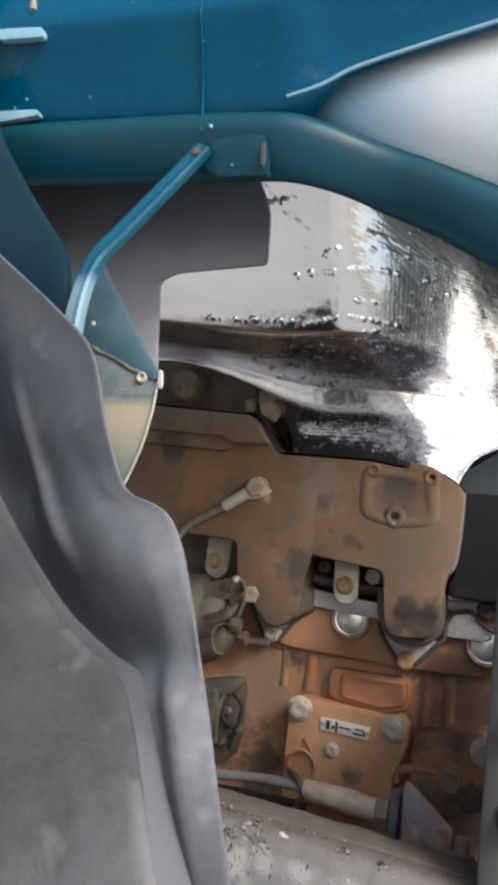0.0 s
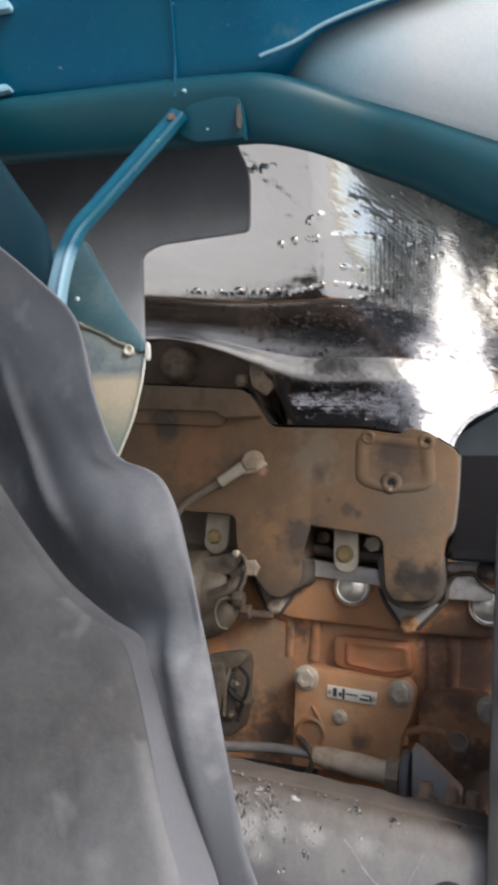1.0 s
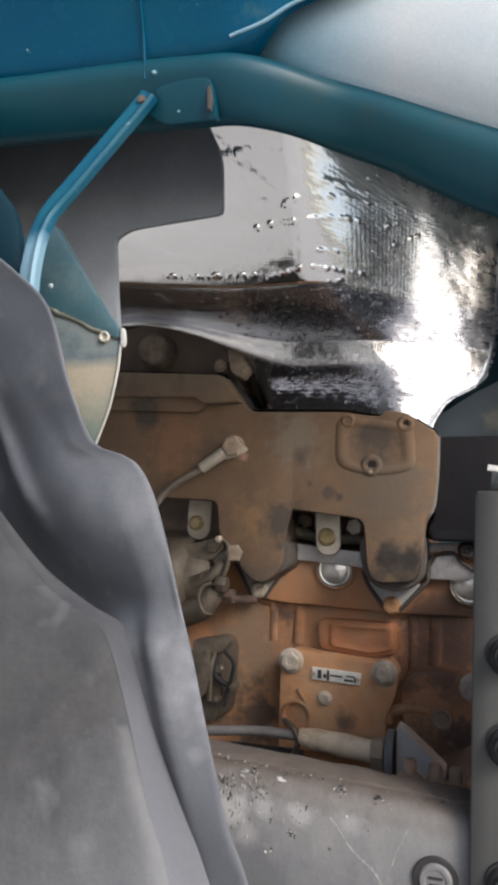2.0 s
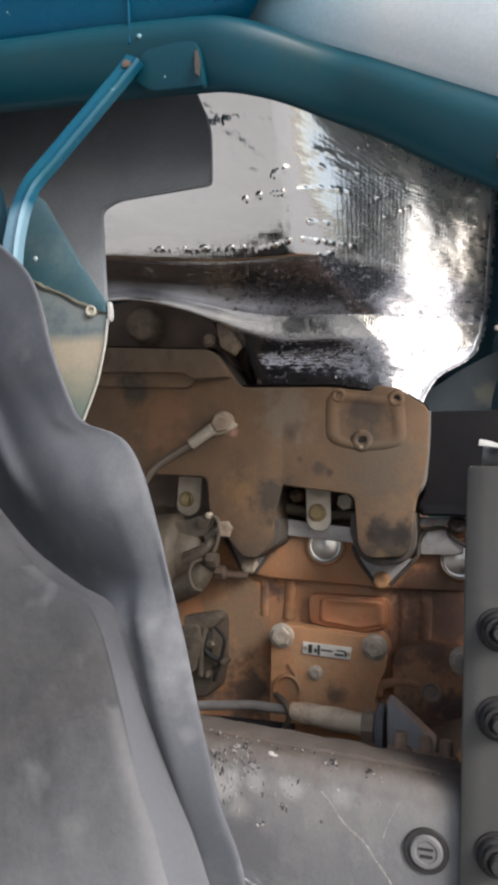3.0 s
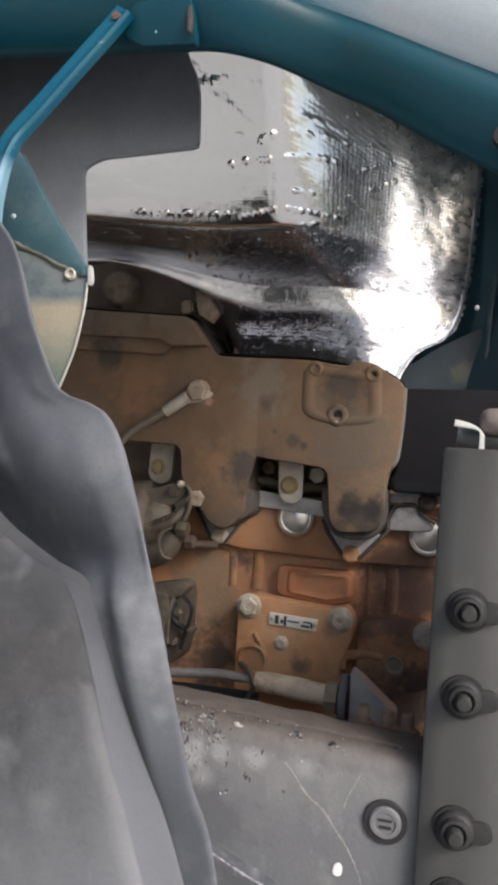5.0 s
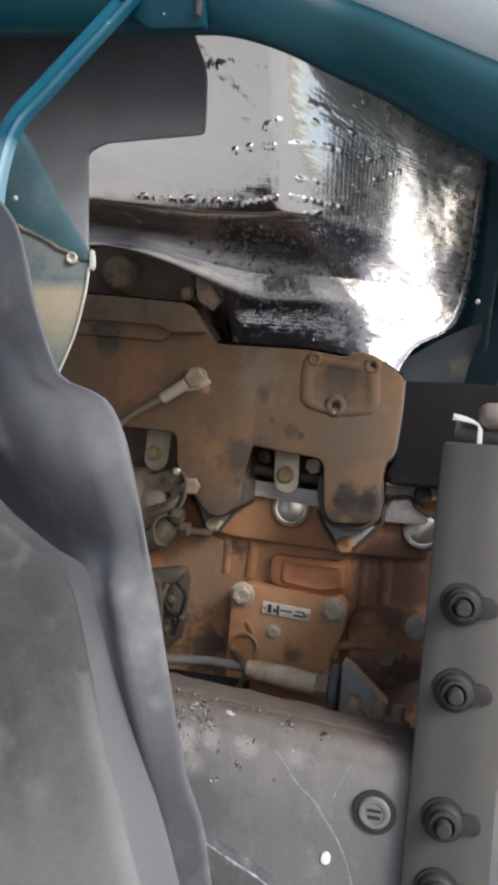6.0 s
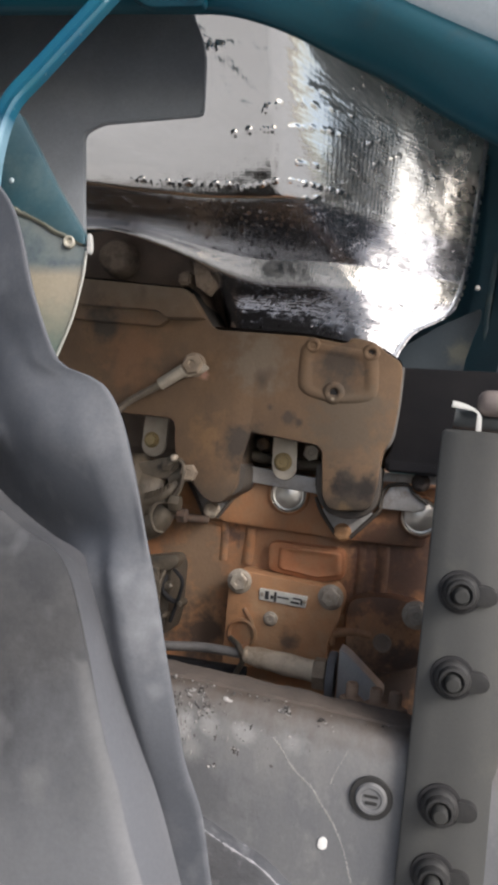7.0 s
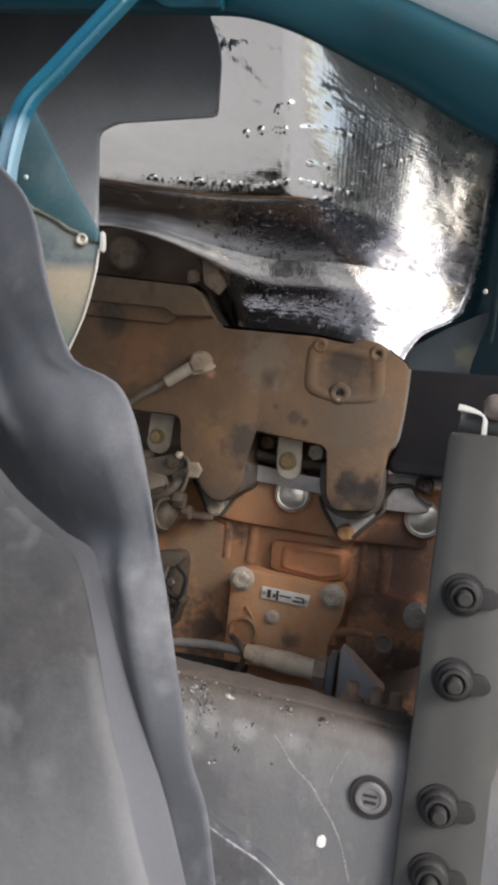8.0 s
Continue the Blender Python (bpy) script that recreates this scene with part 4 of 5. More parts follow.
part("small_nut", lathe([(0.005, 0.004), (0.005, -0.004), (0.003, -0.006), (0.0003, -0.006)], n=6), STEEL, pump, at=(-0.261, 0.95, 1.062))
part("outlet", tube([(-0.268, 0.965, 1.032), (-0.252, 0.962, 1.041), (-0.24, 0.965, 1.047)], 0.010, radii=lambda t: 0.0085 + 0.004 * t), PUMP, pump)
x2, z2 = (-0.241, 1.045)
bolt(pump, (x2, 0.958, z2), 0.0115, 0.010, DUST_BEIGE, turn=0.1, label="dusty steel bolt")
part("top_flange", prism([(-0.336, 1.045), (-0.289, 1.058), (-0.262, 1.066), (-0.254, 1.054), (-0.272, 1.034), (-0.327, 1.024)], 0.958, 0.985, 0.004, r=0.006), PUMP, pump)
part("stud", tube([(-0.268, 0.97, 0.99), (-0.25, 0.975, 0.986), (-0.225, 1, 0.983)], 0.0055), RUST, pump)
part("stud_nut", lathe([(0.010, -0.004), (0.010, 0.006), (0.007, 0.008)], axis="x", n=6), RUST, pump, at=(-0.252, 0.972, 0.988))
part("lower_elbow", tube([(-0.321, 0.97, 0.96), (-0.282, 0.96, 0.975), (-0.267, 0.96, 0.998)], 0.016, radii=lambda t: 0.019 - 0.006 * t), PUMP, pump)
solenoid = thing("solenoid", (-0.277, 0.985, 0.851), "black oily solenoid with dusty terminal knobs", "solenoid")
part("body", prism([(-0.295, 0.924), (-0.264, 0.933), (-0.256, 0.921), (-0.256, 0.857), (-0.262, 0.829), (-0.29, 0.831)], 0.965, 1.03, 0.006, r=0.008), surface("oily_black_casting", (0.055, 0.047, 0.036), (0.085, 0.07, 0.053), rough=0.5, scale=50, bump=0.5, dust=(0.11, 0.085, 0.06), dust_amount=0.2, dust_scale=40), solenoid, smooth=50)
part("bracket_cap", prism([(-0.296, 0.931), (-0.251, 0.94), (-0.243, 0.932), (-0.252, 0.919), (-0.294, 0.909)], 0.957, 0.98, 0.004, r=0.006), PUMP, solenoid)
for p, r in (((-0.238, 0.878), 0.0048), ((-0.259, 0.86), 0.0046)):
    part("terminal", lathe([(r, 0.01), (r, -0.004), (r * 0.7, -0.008), (r * 0.7, -0.011), (0.0003, -0.012)], n=14), PUMP, solenoid, "dusty metal terminal", at=(p[0], 0.962, p[1]))
part("lead", tube([(-0.238, 0.962, 0.877), (-0.249, 0.958, 0.88), (-0.262, 0.955, 0.891), (-0.261, 0.958, 0.912)], 0.0035), BLACK, solenoid)
part("lead", tube([(-0.263, 0.955, 0.918), (-0.267, 0.952, 0.895), (-0.268, 0.955, 0.858)], 0.0032), PUMP, solenoid)
part("side_casting", prism([(-0.295, 0.921), (-0.272, 0.922), (-0.265, 0.903), (-0.272, 0.866), (-0.291, 0.857)], 0.948, 0.975, 0.004, r=0.005), PUMP, solenoid)
part("cap_nut", lathe([(0.0065, 0.004), (0.0065, -0.004), (0.004, -0.006), (0.0003, -0.006)], n=6), PUMP, solenoid, at=(-0.256, 0.958, 0.898))
part("lead", tube([(-0.251, 0.958, 0.92), (-0.237, 0.952, 0.908), (-0.24, 0.955, 0.888), (-0.25, 0.957, 0.853)], 0.0024), BLACK, solenoid)

# ---- earth cable on its bolt ----
cable = thing("earth_cable", (-0.287, 0.945, 1.15), "earth cable with crimped lug on the cover", "cable")
hx, hz = (-0.247, 1.182)
bolt(head_cover, (hx, COVER_Y, hz), 0.0135, 0.013, DUST_BEIGE, flange=0.0155, turn=0.15, label="dusty bolt")
part("lug", prism([(-0.255, 1.176), (-0.235, 1.185), (-0.225, 1.179), (-0.234, 1.172), (-0.258, 1.164)], 0.949, 0.952, 0.0006, r=0.004), STEEL, cable)
part("crimp", tube([(-0.257, 0.945, 1.174), (-0.27, 0.944, 1.165), (-0.287, 0.944, 1.153)], 0.0078, n=14, radii=lambda t: 0.0082 - 0.0008 * t), surface("pale_sleeve", (0.38, 0.34, 0.28), rough=0.6, scale=60), cable, "pale crimp sleeve")
part("wrap", tube([(-0.287, 0.944, 1.153), (-0.311, 0.94, 1.138), (-0.332, 0.935, 1.121), (-0.35, 0.92, 1.089)], 0.0042, steps=40, radii=lambda t: 0.0042 + 0.0008 * (math.sin(t * 330) > 0)), surface("braided_sleeve", (0.17, 0.145, 0.115), rough=0.8, scale=90), cable)

# ---- control cable with its boot and end bracket ----
control = thing("control_cable", (-0.099, 0.93, 0.832), "control cable with beige rubber boot and hexagon nut", "control cable")
part("sheath", tube([(-0.311, 0.92, 0.826), (-0.246, 0.925, 0.831), (-0.197, 0.93, 0.835), (-0.161, 0.93, 0.835), (-0.14, 0.93, 0.834)], 0.0058), surface("grey_sheath", (0.20, 0.19, 0.18), rough=0.6, scale=60), control)
part("boot", tube([(-0.144, 0.93, 0.835), (-0.133, 0.93, 0.834), (-0.099, 0.93, 0.831), (-0.055, 0.93, 0.827)], 0.012, n=20, radii=lambda t: 0.0088 + 0.0042 * min(1, t * 1.6) + 0.0005 * math.sin(t * 19)), BOOT, control, "beige rubber boot", smooth=60)
nx, nz = (-0.051, 0.826)
part("hex_nut", lathe([(0.012, -0.008), (0.0175, -0.007), (0.0190, -0.005), (0.0190, 0.007), (0.012, 0.009)], axis="x", n=6), surface("dusty_nut", (0.40, 0.31, 0.22), rough=0.7, metal=0.2, scale=70, bump=0.2), control, at=(nx, 0.93, nz))
DISC = surface("dusty_steel_disc", (0.20, 0.195, 0.20), (0.14, 0.137, 0.142), rough=0.6, scale=50, bump=0.15)
part("flange_disc", lathe([(0.005, -0.005), (0.0285, -0.005), (0.030, -0.003), (0.030, 0.002), (0.0288, 0.004), (0.005, 0.004)], axis="x", n=30), DISC, control, at=(nx + 0.015, 0.93, nz - 0.002))
end_bracket = part("end_bracket", prism([(-0.029, 0.862), (-0.018, 0.856), (0.025, 0.820), (0.023, 0.803), (-0.028, 0.799)], 0.915, 0.945, 0.003, r=0.004), surface("grey_bracket_paint", (0.48, 0.465, 0.44), (0.38, 0.37, 0.355), gloss=0.25, rough=0.7, scale=30, dust=(0.40, 0.36, 0.30), dust_amount=0.25), control, "grey triangular bracket")
OLD_RUST = surface("dusty_rust", (0.36, 0.25, 0.175), (0.24, 0.16, 0.11), rough=0.9, scale=90, bump=0.4)
for p in ((-0, 0.854), (0.041, 0.851), (0.023, 0.852)):
    nutb = thing("rusty_bolt", (p[0], 0.77, p[1]), "short rusty bolt standing behind the rail", "bolt", "rusty bolts behind the rail")
    part("thread", lathe([(0.006, -0.05), (0.006, 0.014), (0.005, 0.016), (0.0003, 0.016)], axis="z", n=14), OLD_RUST, nutb, at=(p[0], 0.77, p[1]))
    part("nut", lathe([(0.011, -0.012), (0.0118, -0.010), (0.0118, 0.0), (0.011, 0.002)], axis="z", n=6), OLD_RUST, nutb, at=(p[0], 0.77, p[1]))
part("lower_hose", tube([(-0.319, 0.96, 0.795), (-0.249, 0.96, 0.801), (-0.198, 0.965, 0.8), (-0.148, 0.97, 0.799)], 0.009), BLACK, control)
part("hook", tube([(-0.165, 0.94, 0.849), (-0.15, 0.925, 0.844), (-0.144, 0.925, 0.828), (-0.152, 0.93, 0.81)], 0.0035), PUMP, control)
tagged(part("engine_mount_beam", box(-0.7, 0.45, 0.80, 1.0, 0.70, 0.775, 0.01), surface("oily_brown_beam", (0.075, 0.05, 0.04), (0.05, 0.035, 0.03), rough=0.7, scale=20, bump=0.3)), "dark dusty beam under the engine's edge", "beam")

# ---- air box and clamp beside the engine ----
AIR_BOX = surface("matt_black_plastic", (0.0105, 0.0105, 0.0125), (0.014, 0.0135, 0.015), gloss=0.1, rough=0.6, scale=24, bump=0.12)
airbox = thing("air_box", (0.039, 1, 1.126), "black plastic air box beside the engine cover", "air box")
part("body", prism([(0.008, 1.199), (0.160, 1.201), (0.160, 1.067), (0.002, 1.069), (-0.002, 1.081), (0.006, 1.096)], 0.985, 1.045, 0.006, r=0.006), AIR_BOX, airbox, smooth=50)
part("lower_rib", box(*sorted(((0.003, 1.089)[0], (0.067, 1.092)[0])), 0.975, 1.0, *sorted(((0.034, 1.069)[1], (0.034, 1.083)[1])), 0.003), AIR_BOX, airbox)
clamp = thing("hose_clamp", (0.085, 0.8, 1.138), "white plastic hose clamp on the air pipe", "clamp")
part("band", strip([(0.0695, 1.1435), (0.0760, 1.1426), (0.0830, 1.1412), (0.0895, 1.1392), (0.0935, 1.1368), (0.0953, 1.1325), (0.0955, 1.1190)], [0.0060, 0.0058, 0.0048, 0.0030, 0.0020, 0.0042, 0.0050], 0.788, 0.006, 0.0004), WHITE, clamp)
part("pipe", tube([(0.073, 0.82, 1.132), (0.086, 0.82, 1.131), (0.129, 0.82, 1.13)], 0.010, n=20), surface("grey_pipe", (0.10, 0.11, 0.115), rough=0.4), clamp)
part("pipe_end", lathe([(0.0003, -0.016), (0.006, -0.0155), (0.010, -0.013), (0.0125, -0.008), (0.0130, 0.0), (0.0130, 0.03)], axis="x", n=22), surface("pale_pink_rubber", (0.22, 0.185, 0.175), (0.15, 0.125, 0.12), rough=0.6, scale=60), clamp, at=(0.109, 0.8, 1.147), smooth=70)


# ---- heat shield of foil cloth under the cab ----
def smoothstep(a, b, x):
    t = min(1, max(0, (x - a) / (b - a)))
    return t * t * (3 - 2 * t)


CREASES = [((-0.19, 1.468), (-0.165, 1.476)), ((-0.159, 1.464), (-0.128, 1.476)), ((-0.185, 1.443), (-0.150, 1.455)), ((-0.179, 1.447), (-0.153, 1.451)), ((-0.100, 1.445), (-0.056, 1.472)), ((-0.135, 1.408), (-0.068, 1.454)),
           ((-0.068, 1.454), (-0.02, 1.488)), ((-0.168, 1.386), (-0.115, 1.402)), ((-0.120, 1.399), (-0.067, 1.436)), ((-0.111, 1.378), (-0.085, 1.392)), ((-0.055, 1.436), (-0.018, 1.478)), ((-0.044, 1.425), (-0.006, 1.462)),
           ((-0.112, 1.361), (-0.091, 1.372)), ((-0.104, 1.355), (-0.088, 1.363)), ((-0.159, 1.345), (-0.066, 1.382)), ((-0.253, 1.333), (-0.158, 1.349))]
OUTER = [(0.655, 1.56), (0.750, 1.46), (0.802, 1.404), (0.826, 1.378), (0.842, 1.3735), (0.855, 1.352), (0.880, 1.3415), (0.8805, 1.3395), (0.884, 1.333), (0.95, 1.36), (1.2, 1.39)]
MIDDLE = [(0.660, 1.56), (0.753, 1.46), (0.807, 1.394), (0.832, 1.363), (0.846, 1.3565), (0.893, 1.340), (0.957, 1.3225), (0.9585, 1.3195), (0.9655, 1.294), (0.990, 1.270), (1.03, 1.18)]
REAR = [(0.945, 1.56), (0.955, 1.47), (0.961, 1.42), (0.965, 1.395), (0.968, 1.370), (0.971, 1.345), (0.9733, 1.322), (0.9735, 1.319), (0.9755, 1.293), (0.978, 1.25), (0.982, 1.18)]
DRAWN = ((-0.08, 1.42), (0.095, 1.258))
EDGE = [(1.60, 0.100), (1.36, 0.085), (1.31, 0.077), (1.285, 0.068), (1.27, 0.055), (1.255, 0.030), (1.245, 0.018), (1.22, 0.004), (1.17, -0.01)]


def between(table, z):
    for (z0, a), (z1, b) in zip(table, table[1:]):
        if z >= z1:
            return a + (b - a) * (z0 - z) / (z0 - z1)
    return table[-1][1]


def foil_place(u, v):
    """u from the outer left to the cut right edge, v from the top edge down."""
    s = v * (len(OUTER) - 1)
    i = min(int(s), len(OUTER) - 2)
    f = s - i

    def cubic(k, axis):
        p = [k[max(0, min(len(k) - 1, i + d))][axis] for d in (-1, 0, 1, 2)]
        return 0.5 * (2 * p[1] + (p[2] - p[0]) * f + (2 * p[0] - 5 * p[1] + 4 * p[2] - p[3]) * f * f + (3 * p[1] - p[0] - 3 * p[2] + p[3]) * f ** 3)

    x = -0.56 + u * (between(EDGE, cubic(REAR, 1)) + 0.56)
    right = smoothstep(-0.13, -0.01, x) + (smoothstep(-0.115, -0.03, x) - smoothstep(-0.13, -0.01, x)) * smoothstep(3.6, 5.2, s)
    left = 1 - smoothstep(-0.36, -0.16, x)
    if s > 8:
        left += (1 - smoothstep(-0.30, -0.20, x) - left) * smoothstep(8.0, 9.0, s)
    y = (cubic(OUTER, 0) * left + cubic(MIDDLE, 0) * (1 - left)) * (1 - right) + cubic(REAR, 0) * right
    z = (cubic(OUTER, 1) * left + cubic(MIDDLE, 1) * (1 - left)) * (1 - right) + cubic(REAR, 1) * right
    # the upright part stands askew: its front end nearer to the cab's side
    askew = -0.3 * max(0, math.sqrt((x + 0.075) ** 2 + 0.0015) - (x + 0.075)) * (1 - smoothstep(3.0, 6.2, s))
    y += askew
    z += 0.367 * askew * smoothstep(0.5, 2.4, s)
    # the far upper corner is drawn back
    lift = max(0.0, z - (DRAWN[0][1] + (DRAWN[1][1] - DRAWN[0][1]) * (x - DRAWN[0][0]) / (DRAWN[1][0] - DRAWN[0][0])))
    y += 0.42 * lift * lift / (lift + 0.05) * smoothstep(-0.04, 0.045, x)
    # between the slack face and the bend the cloth leans out a little
    y -= 0.04 * max(0, z - 1.33) * smoothstep(-0.19, -0.09, x) * (1 - smoothstep(-0.04, 0.02, x))
    # slack cloth, small dents and sharp creases
    y -= 0.0035 * noise.noise((x * 9, z * 11, 9)) + right * (0.0017 * noise.noise((x * 24, z * 20, 13)) + 0.0007 * noise.noise((x * 70, z * 60, 15))) + (0.0008 - 0.0004 * right) * noise.noise((x * 34, z * 60, 5)) + 0.00035 * noise.noise((x * 120, z * 150, 3))
    y -= 0.0011 * smoothstep(8.1, 8.5, s) * (1 - right) * noise.noise((x * 75, z * 85, 21))
    for (xa, za), (xb, zb) in CREASES:
        t = (x - xa) / (xb - xa)
        if -0.05 < t < 1.05:
            off = z - (za + (zb - za) * t) - 0.0015 * noise.noise((x * 90, za * 100, 4))
            y -= 0.0032 * (1 - 0.65 * smoothstep(1.455, 1.465, z)) * math.exp(-(off / 0.0017) ** 2) * max(0, 0.30 + 1.5 * noise.noise((x * 230, za * 70, 11))) * smoothstep(-0.05, 0.15, t) * (1 - smoothstep(0.85, 1.05, t))
    y += (0.325 - 0.19 * smoothstep(1.285, 1.51, z)) * (math.sqrt((x + 0.045) ** 2 + 0.0005) + (x + 0.045))
    return (x, y, z)


NU, NV = 460, 420
bm = bmesh.new()
uv = bm.loops.layers.uv.new("UVMap")
grid = [[bm.verts.new(foil_place((i / NU) ** 0.8, 0.02 + 0.98 * j / NV)) for i in range(NU + 1)] for j in range(NV + 1)]
for j in range(NV):
    for i in range(NU):
        f = bm.faces.new((grid[j][i], grid[j + 1][i], grid[j + 1][i + 1], grid[j][i + 1]))
        for loop, (a, b) in zip(f.loops, ((i, j), (i, j + 1), (i + 1, j + 1), (i + 1, j))):
            loop[uv].uv = ((a / NU) ** 0.8 * 0.66, b / NV * 0.56)
# small pricked dents where the foil is drawn tight, and slack mottling at its far end
bm.normal_update()
for j in range(NV + 1):
    for i in range(NU + 1):
        v = grid[j][i]
        side = v.normal if v.normal.dot(Vector((0, -1, -0.4))) > 0 else -v.normal
        bend = smoothstep(0.36, 0.405, j / NV) * smoothstep(-0.25, -0.19, v.co.x) * (1 - smoothstep(-0.08, -0.02, v.co.x))
        bend *= 1 - smoothstep(0.685, 0.70, j / NV) * (1 - smoothstep(0.79, 0.805, j / NV))
        far = smoothstep(-0.10, 0.0, v.co.x)
        if random.random() < 0.022 * bend:
            v.co += side * random.uniform(0.0006, 0.0026)
        elif random.random() < 0.012 * far:
            v.co += side * random.uniform(0.0002, 0.0007)
bmesh.ops.delete(bm, geom=[v for v in bm.verts if not v.link_faces], context="VERTS")
shield = thing("heat_shield", (-0.2, 0.95, 1.2), "wrinkled silver foil-cloth heat shield under the cab", "heat shield")
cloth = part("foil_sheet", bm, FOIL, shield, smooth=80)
thick = cloth.modifiers.new("cloth", "SOLIDIFY")
thick.thickness, thick.offset = 0.002, -1
# folded hem down the cut edge
HEM = surface("folded_foil_edge", (0.26, 0.28, 0.31), (0.18, 0.20, 0.24), rough=0.35, metal=0.7, scale=40, bump=0.3)
hem = []
for k in range(90):
    a, b = Vector(foil_place(1.0, 0.03 + 0.95 * k / 89)), Vector(foil_place(0.985, 0.03 + 0.95 * k / 89))
    hem.append([b + Vector((0, -0.0012, 0)), b.lerp(a, 0.3) + Vector((0, -0.0028, 0)), b.lerp(a, 0.8) + Vector((0, -0.0028, 0)), a + Vector((0.0006, 0, 0)), a + Vector((0, 0.004, 0))])
part("edge_hem", sheet(hem), HEM, shield, "pale folded edge", smooth=70)

# ---- rubber flap ----
flap_outline = [(-0.386, 1.439), (-0.143, 1.413), (-0.139, 1.391), (-0.13, 1.373), (-0.127, 1.36), (-0.125, 1.319), (-0.203, 1.314), (-0.217, 1.307), (-0.212, 1.256), (-0.207, 1.213), (-0.236, 1.24), (-0.274, 1.218), (-0.368, 1.219)]
flap = thing("rubber_flap", (-0.15, 0.555, 1.3), "dark grey rubber splash flap beneath the cab edge", "flap")
part("flap_sheet", prism(flap_outline, 0.553, 0.558, 0.0012, r=0.006), FLAP, flap)
part("edge_bead", tube([(x, 0.5535, z) for x, z in flap_outline[4:8]] , 0.0011, n=8, steps=1), FLAP, flap)

# ---- the teal cab: arch, lower beam, strut and corner panel ----
cab = thing("truck_cab", (0.0, 0.6, 1.4), "glossy teal-blue truck cab, lower edge and wheel arch", "truck cab")
B = [(-0.585, 1.42), (-0.335, 1.409), (-0.231, 1.403), (-0.162, 1.4), (-0.118, 1.398), (-0.09, 1.397), (-0.067, 1.403), (-0.045, 1.413), (-0.001, 1.424), (0.048, 1.435), (0.157, 1.460), (0.277, 1.487)]
line = spline([(x, 0, z) for x, z in B], 8)
SECTION = [(0.500, -0.016), (0.480, -0.014), (0.466, -0.010), (0.4615, -0.004), (0.4590, 0.002), (0.4555, 0.010), (0.450, 0.022), (0.444, 0.034), (0.4385, 0.044), (0.4355, 0.050),
           (0.4345, 0.054), (0.4350, 0.060), (0.4375, 0.072), (0.440, 0.09), (0.442, 0.12), (0.442, 0.5)]
rows = []
for i, p in enumerate(line):
    ahead = (line[min(i + 1, len(line) - 1)] - line[max(i - 1, 0)]).normalized()
    out = Vector((-ahead.z, 0, ahead.x))
    shrink = 1 - 0.85 * smoothstep(-0.115, -0.05, p.x)
    rows.append([p + out * (d * shrink if d < 0 else min(d, 0.06)) + Vector((0, y if d >= 0 else 0.4590 + (y - 0.4590) * shrink, max(0, d - 0.06))) for y, d in SECTION])
part("arch_sill", sheet(rows), TEAL, cab, "glossy teal arch edge", smooth=70)

# weld seam down the sill, sealant bits and bright chips
seam_x = (-0.15, 1.397)[0]
seam_z = (-0.149, 1.396)[1]
part("sill_seam", tube([(seam_x, 0.4605, seam_z - 0.020), (seam_x, 0.4580, seam_z - 0.002), (seam_x, 0.4546, seam_z + 0.012), (seam_x + 0.001, 0.4436, seam_z + 0.035), (seam_x + 0.001, 0.4347, seam_z + 0.054), (seam_x, 0.4375, seam_z + 0.072)], 0.0008, n=8), TEAL, cab)
SEAL_AND_GLINT = surface("pale_seal_and_glint", (0.15, 0.29, 0.37), (0.21, 0.35, 0.42), rough=0.45, scale=60)
part("sealed_joint", prism([(-0.316, 1.458), (-0.292, 1.456), (-0.274, 1.454), (-0.272, 1.446), (-0.29, 1.447), (-0.312, 1.449)], 0.4325, 0.4380, 0.0006, r=0.003), SEAL_AND_GLINT, cab)
part("sealed_joint", prism([(-0.365, 1.409), (-0.321, 1.407), (-0.286, 1.405), (-0.283, 1.4), (-0.314, 1.398), (-0.364, 1.401)], 0.4560, 0.4610, 0.0006, r=0.003), SEAL_AND_GLINT, cab)
part("paint_run", tube([(-0.291, 0.440, 1.497), (-0.29, 0.438, 1.484), (-0.287, 0.435, 1.471)], 0.0022, n=8, radii=lambda t: 0.0014 + 0.0012 * t), SEALANT, cab)

# recessed inner panel below the sill
part("inner_panel", sheet([[(x, 0.575 + 0.02 * smoothstep(-0.15, -0.45, x), z) for x in (-0.75, -0.5, -0.35, -0.28, -0.22, -0.165)] for z in (1.40, 1.37, 1.335)], 0.003), TEAL_INNER, cab)
bm = prism([(-0.1490, 1.3530), (-0.1400, 1.3680), (-0.119, 1.3700), (-0.1015, 1.3690), (-0.0995, 1.3445), (-0.118, 1.3450), (-0.136, 1.3455)], 0.4578, 0.4640, 0.0015, r=0.005)
for v in bm.verts:
    v.co.y += 0.42 * (1.369 - v.co.z)
tab = part("strut_tab", bm, TEAL_SHADED, cab)
part("rust_streak", prism([(-0.1045, 1.3655), (-0.1020, 1.3660), (-0.1012, 1.3570), (-0.1018, 1.3475), (-0.1036, 1.3480), (-0.1040, 1.3560)], 0.4600, 0.4640, 0.0002, r=0.001), surface("faint_rust", (0.032, 0.036, 0.036), (0.055, 0.04, 0.032), rough=0.8, scale=200), tab)
for p in ((-0.126, 0.4655, 1.3530), (-0.1425, 0.4590, 1.3790)):
    part("sealing_dab", lathe([(0.0017, 0.002), (0.0013, -0.0006), (0.0003, -0.001)], n=12), surface("pale_dab", (0.2, 0.36, 0.42), rough=0.4), cab, at=p)

